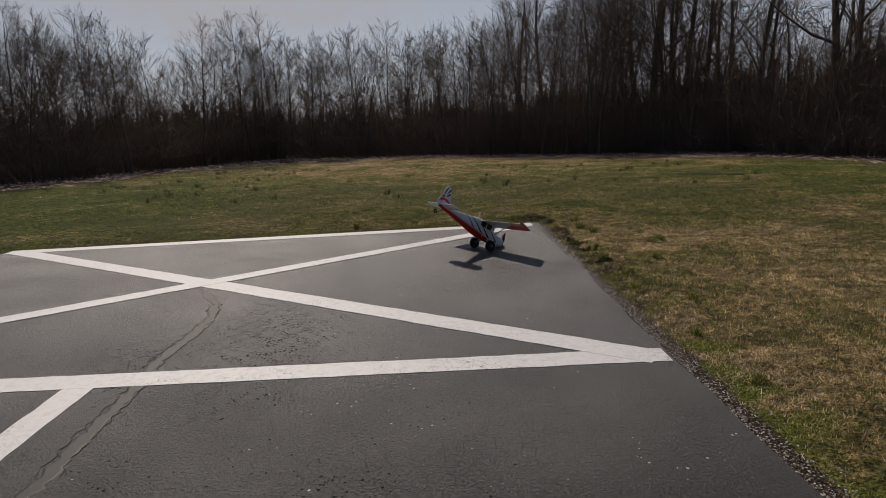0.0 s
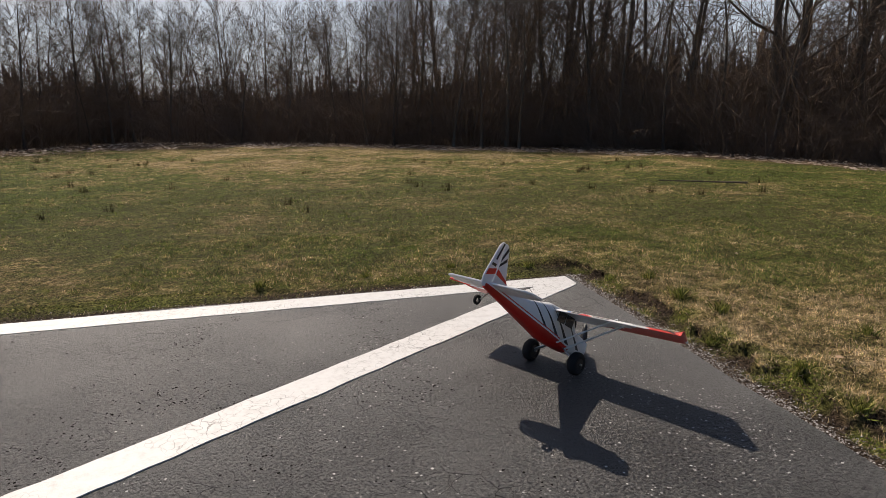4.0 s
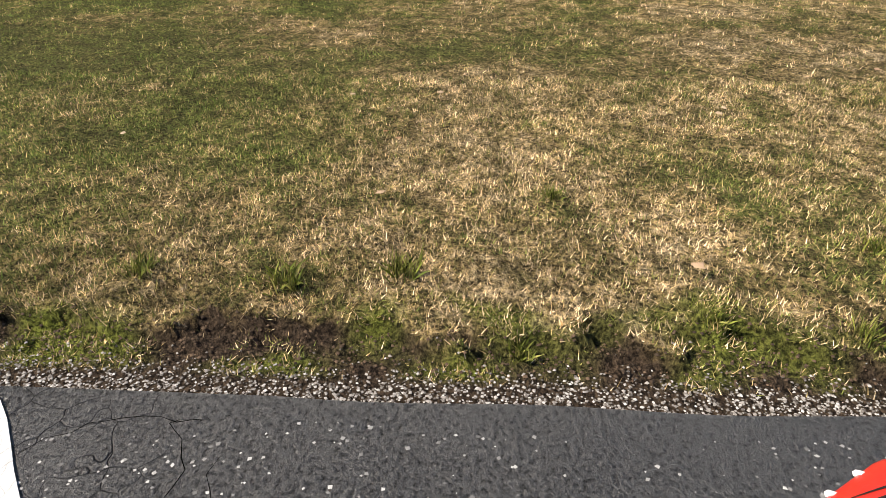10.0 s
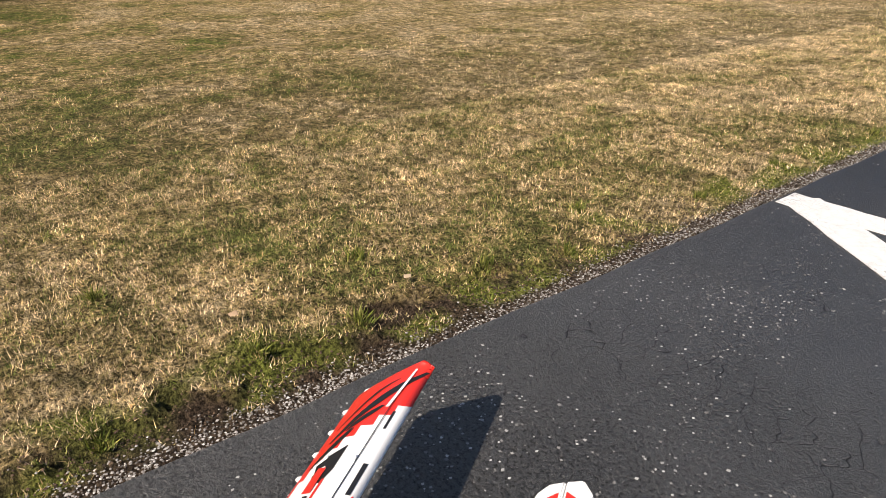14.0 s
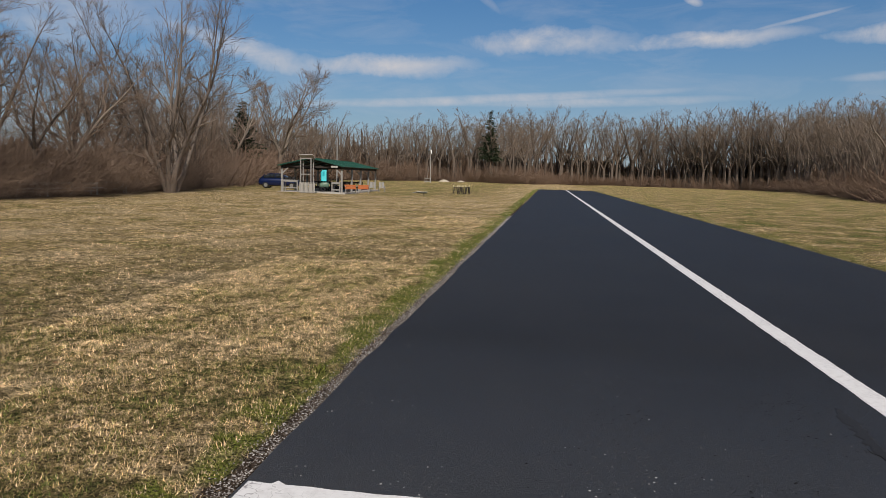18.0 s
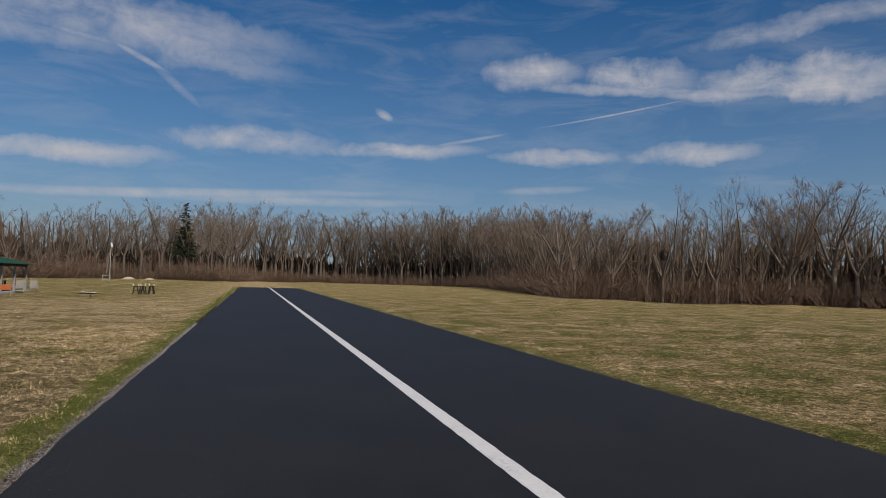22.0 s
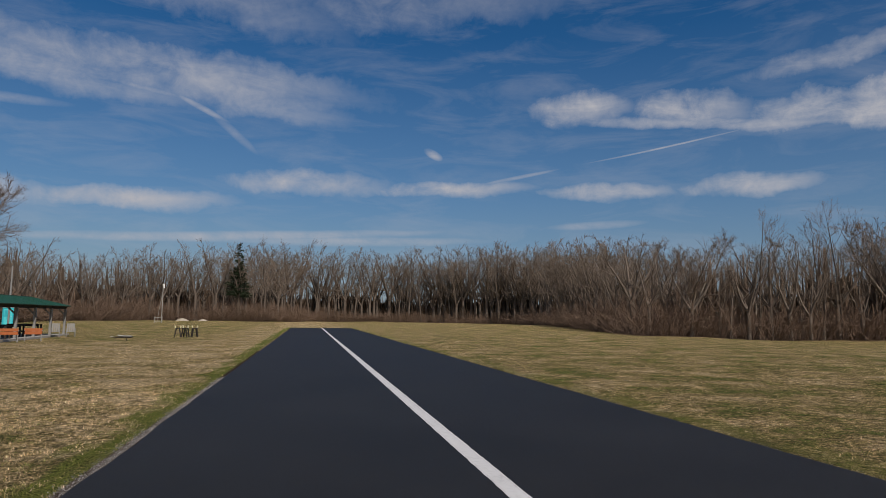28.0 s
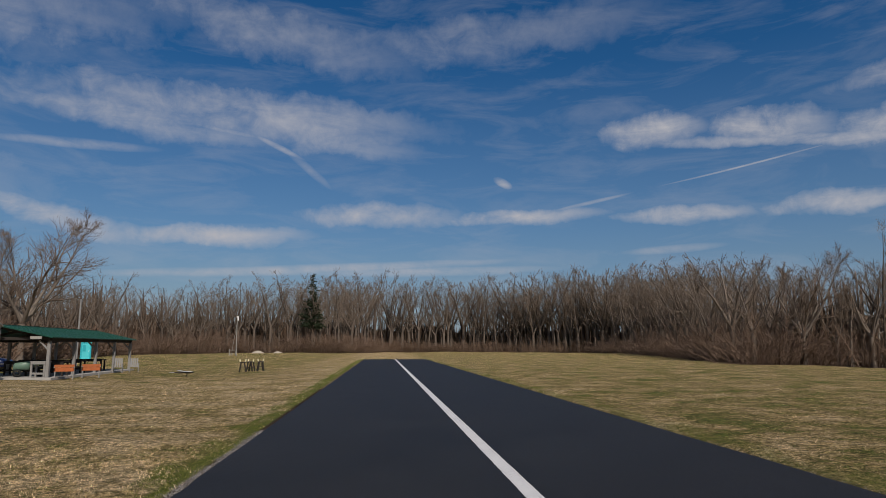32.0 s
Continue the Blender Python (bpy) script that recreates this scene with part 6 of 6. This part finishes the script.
def blade_field(name, x, y, height, width, lean, mat, label, base_z=None):
    """Single grass blades, each a bent sliver of two triangles."""
    n = len(x)
    z = land(x, y) if base_z is None else base_z
    a = vr.uniform(0, 2 * np.pi, n)
    h = height * vr.uniform(0.55, 1.25, n)
    w = width * vr.uniform(0.6, 1.3, n)
    tilt = np.clip(vr.normal(lean, 0.35, n), 0.05, 1.35)
    b = a + vr.normal(np.pi / 2, 0.5, n)
    px, py = np.cos(b) * w / 2, np.sin(b) * w / 2
    ox, oy = np.cos(a) * np.sin(tilt) * h, np.sin(a) * np.sin(tilt) * h
    up = np.cos(tilt) * h
    p0 = np.stack([x - px, y - py, z - 0.006], 1)
    p1 = np.stack([x + px, y + py, z - 0.006], 1)
    p2 = np.stack([x + ox * 0.5 + px * 0.7, y + oy * 0.5 + py * 0.7, z + up * 0.62], 1)
    p3 = np.stack([x + ox, y + oy, z + up], 1)
    verts = np.stack([p0, p1, p2, p3], 1).reshape(-1, 3)
    if width != 0.006:
        verts = np.stack([p0, p1, p3], 1).reshape(-1, 3)
        return tagged(new(name, triangles(name, verts, np.arange(3 * n).reshape(-1, 3), mat)), label, "grass", kind="stuff")
    k = np.arange(n)[:, None] * 4
    tris = np.concatenate([k + np.array([[0, 1, 2]]), k + np.array([[0, 2, 3]])], 1).reshape(-1, 3)
    return tagged(new(name, triangles(name, verts, tris, mat)), label, "grass", kind="stuff")


def pick(n, x0, x1, y0, y1, keep=None, bunch=1, loose=0.03):
    """Random places outside the tarmac, in bunches."""
    k = n // bunch
    x = np.repeat(vr.uniform(x0, x1, k), bunch) + (vr.normal(0, loose, k * bunch) if bunch > 1 else 0)
    y = np.repeat(vr.uniform(y0, y1, k), bunch) + (vr.normal(0, loose, k * bunch) if bunch > 1 else 0)
    ok = edge_distance(x, y) > 0.10
    if keep is not None:
        ok &= keep(x, y)
    return x[ok], y[ok]


def join(*pairs):
    return np.concatenate([p[0] for p in pairs]), np.concatenate([p[1] for p in pairs])


def sward(x, y):
    """Thins the grass over the bare soil beside the tarmac."""
    d = edge_distance(x, y)
    south = bank_weight(x, y)
    bare = 0.26 + 0.22 * waves(x, y, 41, 0.9) * (1 - south) + (bank_line(x, y) - 0.24) * south + 0.18 * soft_step(0, 4, y)
    below = 0.25 * (1 - south) + south * np.clip(0.30 + 0.6 * waves(x, y, 48, 0.5), 0.04, 0.7)
    return vr.uniform(0, 1, len(x)) < np.where(d < bare, below, 1.0)


def thin(x, y):
    return vr.uniform(0, 1, len(x)) < 0.72 + 0.4 * waves(x, y, 43, 0.35)


NEAR = join(pick(350000, -7.8, -4.28, -9.0, 9.0, sward, 6, 0.022), pick(66000, -5.0, 0.5, -9.0, -6.0, sward, 6, 0.022))
blade_field("lawn_blades_near", *NEAR, 0.036, 0.0050, 0.95, M_BLADE, "short dry winter grass, straw and green, beside the asphalt")
MID = join(pick(120000, -12.5, -7.6, -14.0, 12.0, thin, 8, 0.035), pick(20000, -12.5, -7.6, 12.0, 21.0, None, 8, 0.035), pick(44000, -7.6, -4.28, 9.0, 24.0, sward, 8, 0.035),
           pick(55000, -7.6, 6.0, -14.0, -8.6, thin, 8, 0.035), pick(9000, 4.2, 6.5, 5.0, 26.0, sward, 8, 0.03))
blade_field("lawn_blades_middle", *MID, 0.042, 0.0085, 1.0, M_BLADE, "mown winter grass in green and straw patches")
FAR = join(pick(44000, -24, -12.5, -16, 30, None, 8, 0.07), pick(20000, -12.5, -4.3, 20, 46, None, 8, 0.07), pick(44000, -14, 9, -27, -14, None, 8, 0.06), pick(20000, 5, 18, 10, 50, None, 8, 0.07))
blade_field("lawn_blades_far", *FAR, 0.045, 0.013, 1.15, M_BLADE, "mown winter lawn farther from the runway")
# bright green moss and grass close to the edge
gx1, gy1 = pick(34000, -4.95, -4.26, -6.3, 24.0, lambda x, y: (edge_distance(x, y) > 0.12) & (edge_distance(x, y) < 0.36 + 0.26 * waves(x, y, 45, 1.3) + 0.2 * soft_step(1, 8, y)) & (waves(x, y, 48, 0.5) + 1.2 * soft_step(-1, 3, y) > -0.2), 6, 0.02)
gx2, gy2 = pick(2400, 4.2, 4.6, 3.0, 40.0, lambda x, y: waves(x, y, 46, 1.5) > -0.4, 6, 0.025)
gx3, gy3 = pick(16000, -4.6, 3.0, -7.1, -6.0, lambda x, y: waves(x, y, 47, 0.9) > -0.1, 6, 0.02)
blade_field("verge_moss", *join((gx1, gy1), (gx2, gy2), (gx3, gy3)), 0.024, 0.0065, 0.8, M_GREEN, "bright green moss and grass along the asphalt edge")


def tuft(x, y, count, height, mat, name, label):
    px = x + vr.normal(0, height * 0.35, count)
    py = y + vr.normal(0, height * 0.35, count)
    return blade_field(name, px, py, height, 0.006, 0.5, mat, label)


for x, y, h in ((-4.75, -5.3, 0.11), (-4.85, -4.85, 0.10), (-4.6, -3.7, 0.06), (-4.55, -3.2, 0.08), (-4.62, -2.35, 0.07), (-4.9, -1.3, 0.07), (-4.55, 0.6, 0.06), (-4.8, -5.9, 0.08), (-3.9, -6.75, 0.08), (-5.1, -2.9, 0.08),
                (-4.5, 2.2, 0.07), (-2.2, -6.7, 0.07), (-5.6, -4.2, 0.07), (-4.45, -4.4, 0.06), (-4.5, -1.8, 0.06), (-3.1, -6.85, 0.06), (-1.2, -6.5, 0.07), (-4.55, -0.4, 0.06)):
    ob = tuft(x, y, 90, h, M_GREEN, "grass_tuft", "longer green grass tuft growing beside the asphalt")
    tagged(ob, category="grass tuft", group="grass tufts", kind="stuff")
weeds_x, weeds_y = [], []
for _ in range(70):
    x, y = vr.uniform(-11, 9), vr.uniform(-24, -11)
    weeds_x.append(x + vr.normal(0, 0.05, 22))
    weeds_y.append(y + vr.normal(0, 0.05, 22))
M_WEED = painted("dry_weed_stalks", (0.10, 0.075, 0.03), 0.9, 0.1, wear=0.2)
blade_field("weed_stalks", np.concatenate(weeds_x), np.concatenate(weeds_y), 0.17, 0.011, 0.4, M_WEED, "dark dry weed stalks standing in the lawn")


def stones(name, x, y, z, size, mat, label, flat=0.7):
    """Small rough stones bedded in the ground."""
    n = len(x)
    octa = np.array([(1, 0, 0), (0, 1, 0), (-1, 0, 0), (0, -1, 0), (0, 0, 1)], float)
    tri = np.array([(0, 1, 4), (1, 2, 4), (2, 3, 4), (3, 0, 4)])
    s = size * vr.uniform(0.5, 1.5, n)
    v = octa[None] * vr.uniform(0.6, 1.25, (n, 5, 1)) * s[:, None, None]
    v[:, :, 2] *= flat
    a = vr.uniform(0, 6.3, n)
    c, sn = np.cos(a)[:, None], np.sin(a)[:, None]
    out = np.stack([v[:, :, 0] * c - v[:, :, 1] * sn + x[:, None], v[:, :, 0] * sn + v[:, :, 1] * c + y[:, None], v[:, :, 2] + z[:, None]], -1).reshape(-1, 3)
    t = (tri[None] + np.arange(n)[:, None, None] * 5).reshape(-1, 3)
    return tagged(new(name, triangles(name, out, t, mat)), label, "gravel", kind="stuff")


def stone_material(name, stops):
    m, t, b = material(name, 0.85, 0.2)
    r = t.nodes.new("ShaderNodeNewGeometry").outputs["Random Per Island"]
    c = ramp_node(t, r, stops)
    n = noise_node(t, position(t), 120.0, 3)
    link(t, mix_node(t, math_node(t, "MULTIPLY", n, 0.4), c, (0.09, 0.075, 0.06)), b.inputs["Base Color"])
    return m


M_GRAVEL = stone_material("mixed_gravel", [(0.0, (0.08, 0.072, 0.064)), (0.35, (0.23, 0.21, 0.19)), (0.8, (0.42, 0.395, 0.365)), (1.0, (0.65, 0.63, 0.60))])
M_CLOD = stone_material("soil_clods", [(0.0, (0.028, 0.018, 0.010)), (0.6, (0.085, 0.053, 0.031)), (1.0, (0.16, 0.105, 0.066))])
n = 25000
sy = np.where(vr.uniform(0, 1, n) < 0.85, vr.uniform(-3.0, 26, n), vr.uniform(-6.5, -3.0, n))
sx = XL - np.abs(vr.normal(0.0, 0.085, n)) - 0.005
stones("edge_gravel", sx, sy, land(sx, sy) + 0.002, 0.0054, M_GRAVEL, "loose pale and dark gravel along the asphalt edge")
n = 1800
sx = vr.uniform(XL - 0.1, 3.8, n)
sy = tarmac_end(sx) - np.abs(vr.normal(0, 0.07, n)) - 0.005
sx2, sy2 = XR + np.abs(vr.normal(0, 0.07, 2500)) + 0.005, vr.uniform(-5, 24, 2500)
stones("end_gravel", np.concatenate([sx, sx2]), np.concatenate([sy, sy2]), land(np.concatenate([sx, sx2]), np.concatenate([sy, sy2])) + 0.002, 0.0056, M_GRAVEL, "loose gravel along the end of the asphalt")
cx1 = XL - vr.uniform(0.14, 0.62, 4500)
cy1 = vr.uniform(-6.4, -0.5, 4500)
cx2 = vr.uniform(-4.5, 3.5, 3000)
cy2 = tarmac_end(cx2) - vr.uniform(0.12, 0.55, 3000)
cx, cy = np.concatenate([cx1, cx2]), np.concatenate([cy1, cy2])
ok = edge_distance(cx, cy) < bank_line(cx, cy) + 0.05
stones("soil_clods", cx[ok], cy[ok], land(cx[ok], cy[ok]) + 0.002, 0.0065, M_CLOD, "dark crumbled soil clods beside the asphalt", 0.9)

# pale flecks scattered on the tarmac
M_FLECK = stone_material("pale_flecks", [(0.0, (0.16, 0.16, 0.16)), (0.5, (0.33, 0.33, 0.32)), (1.0, (0.62, 0.62, 0.60))])
n = 48000
fx, fy = vr.uniform(XL + 0.1, -0.6, n), vr.uniform(-6.0, 13.0, n)
ok = vr.uniform(0, 1, n) < np.clip(0.30 + 0.6 * waves(fx, fy, 63, 1.6), 0.03, 1) * (0.12 + 0.88 * soft_step(1.5, -2.0, fy)) * (0.35 + 0.65 * soft_step(-1.0, -3.0, fx))
fx, fy = fx[ok], fy[ok]
stones("asphalt_flecks", fx, fy, 0 * fx + 0.001, 0.0060, M_FLECK, "pale flecks scattered over the black asphalt", 0.12)


# worn pits in the sealer, their shade painted as flat dark chips, thickest in front of the cross and beside the seam
M_PIT_SHADE = painted("pit_shade_asphalt", (0.020, 0.0185, 0.017), 0.95, 0.05, wear=0.4, scale=40)
n = 150000
fx, fy = vr.uniform(XL + 0.1, 3.4, n), vr.uniform(-6.0, 3.0, n)
thick = np.exp(-((fx + 1.15) / 0.55) ** 2 - ((fy + 0.75) / 0.75) ** 2) + 0.5 * np.exp(-((fx + 0.25) / 0.3) ** 2 - ((fy + 0.4) / 1.2) ** 2)
ok = (vr.uniform(0, 1, n) < 0.85 * thick + (0.01 + 0.28 * np.clip(waves(fx, fy, 65, 1.3), 0, 1)) * soft_step(-3.0, -2.0, fx)) & (waves(fx, fy, 66, 0.22) > -0.15) & (fy > tarmac_end(fx) + 0.15)
fx, fy = fx[ok], fy[ok]
stones("asphalt_pit_shade", fx, fy, 0 * fx + 0.0008, 0.0066, M_PIT_SHADE, "flat dark chips painting the shade in small worn asphalt pits", 0.05)


def ribbon(name, pts, width, mat, z, label, category="crack", wander=0.02, taper=True):
    """A narrow uneven strip along a line on the tarmac."""
    dense = []
    for (ax, ay), (bx, by) in zip(pts[:-1], pts[1:]):
        k = max(2, int(math.hypot(bx - ax, by - ay) / 0.05))
        dense += [(ax + (bx - ax) * i / k, ay + (by - ay) * i / k) for i in range(k)]
    dense.append(pts[-1])
    d = np.array(dense) + vr.normal(0, wander, (len(dense), 2)) * 0.6
    w = np.gradient(d, axis=0)
    w /= np.linalg.norm(w, axis=1)[:, None] + 1e-9
    s = np.stack([-w[:, 1], w[:, 0]], 1)
    ww = width * vr.uniform(0.55, 1.3, len(d)) / 2
    if taper:
        ww *= np.minimum(1, np.minimum(np.arange(len(d)), np.arange(len(d))[::-1]) / 4 + 0.15)
    verts = []
    for p, q, k in zip(d, s, ww):
        verts += [(*(p - q * k), 0.0006), (*(p - q * k * 0.7), z), (*(p + q * k * 0.7), z), (*(p + q * k), 0.0006)]
    faces = [(4 * i + k, 4 * i + k + 4, 4 * i + k + 5, 4 * i + k + 1) for i in range(len(d) - 1) for k in range(3)]
    return tagged(new(name, mesh_of(name, verts, [f[::-1] for f in faces], mat)), label, category, "asphalt cracks", "structure")


M_CRACK = painted("open_crack", (0.006, 0.006, 0.006), 0.95, 0.05)
SEAM = [(0.1, -2.6), (-0.28, -1.9), (-0.38, -1.45), (-0.40, -0.98), (-0.35, -0.18), (-0.42, 0.34), (-0.43, 0.9), (-0.46, 1.4), (-0.40, 2.2)]
M_SEAM = painted("old_crack_sealant", (0.024, 0.0225, 0.021), 0.6, 0.30, wear=0.35, scale=30)
ribbon("seam", SEAM, 0.10, M_SEAM, 0.0034, "raised strip of old crack sealant across the asphalt", "seam", 0.012)
for side, wide in ((-0.055, 0.0035), (0.06, 0.0025)):
    ribbon("crack", [(x + side, y) for x, y in SEAM[1:8]], wide, M_CRACK, 0.0034, "open crack beside the sealant in the asphalt", wander=0.02)
cr = random.Random(9)
STARTS = [(-3.9, -5.9), (-3.5, -5.6), (-3.95, -5.3), (-3.75, -4.9), (-3.0, -5.3), (-1.0, 0.6), (-1.6, -5.6), (-2.3, -4.9)]
for sxx, syy in STARTS:
    pts, aa = [(sxx, syy)], cr.uniform(0, 6.3)
    for _ in range(cr.randint(4, 8)):
        aa += cr.uniform(-0.8, 0.8)
        pts.append((min(max(pts[-1][0] + 0.12 * math.cos(aa), XL + 0.12), 3.9), max(pts[-1][1] + 0.12 * math.sin(aa), -6.0)))
    ribbon("crack", pts, 0.0030, M_CRACK, 0.0012, "thin branching crack in the asphalt", wander=0.012)

# leaf litter at the edge of the woods
lx, ly = vr.uniform(-34, 14, 60000), vr.uniform(-32, 10, 60000)
ld = wood_depth(lx, ly)
ok = (ld > -1.5 + 0.9 * waves(lx, ly, 71, 3.0)) & (ld < 2.6)
lx, ly = lx[ok][:12000], ly[ok][:12000]
M_LEAF = stone_material("fallen_leaves", [(0.0, (0.14, 0.09, 0.055)), (0.5, (0.36, 0.26, 0.18)), (1.0, (0.62, 0.52, 0.42))])
stones("leaf_litter", lx, ly, land(lx, ly) + 0.02, 0.065, M_LEAF, "pale fallen leaves at the foot of the woods", 0.25)
# a few dead leaves on the lawn
lx, ly = vr.uniform(-9, -4.6, 34), vr.uniform(-9, 6, 34)
stones("lawn_leaves", lx, ly, land(lx, ly) + 0.045, 0.022, stone_material("orange_leaves", [(0.0, (0.42, 0.20, 0.09)), (1.0, (0.62, 0.50, 0.34))]), "single dead leaves lying on the lawn", 0.3)
# fallen stick on the lawn
zst = float(land(-10.0, -12.6))
part("fallen_stick", rod((-10.6, -12.2, zst + 0.06), (-9.1, -13.1, zst + 0.05), 0.02, 0.01, 7), M_BARK)
tagged(bpy.data.objects["fallen_stick"], "dark fallen stick lying on the lawn", "stick")
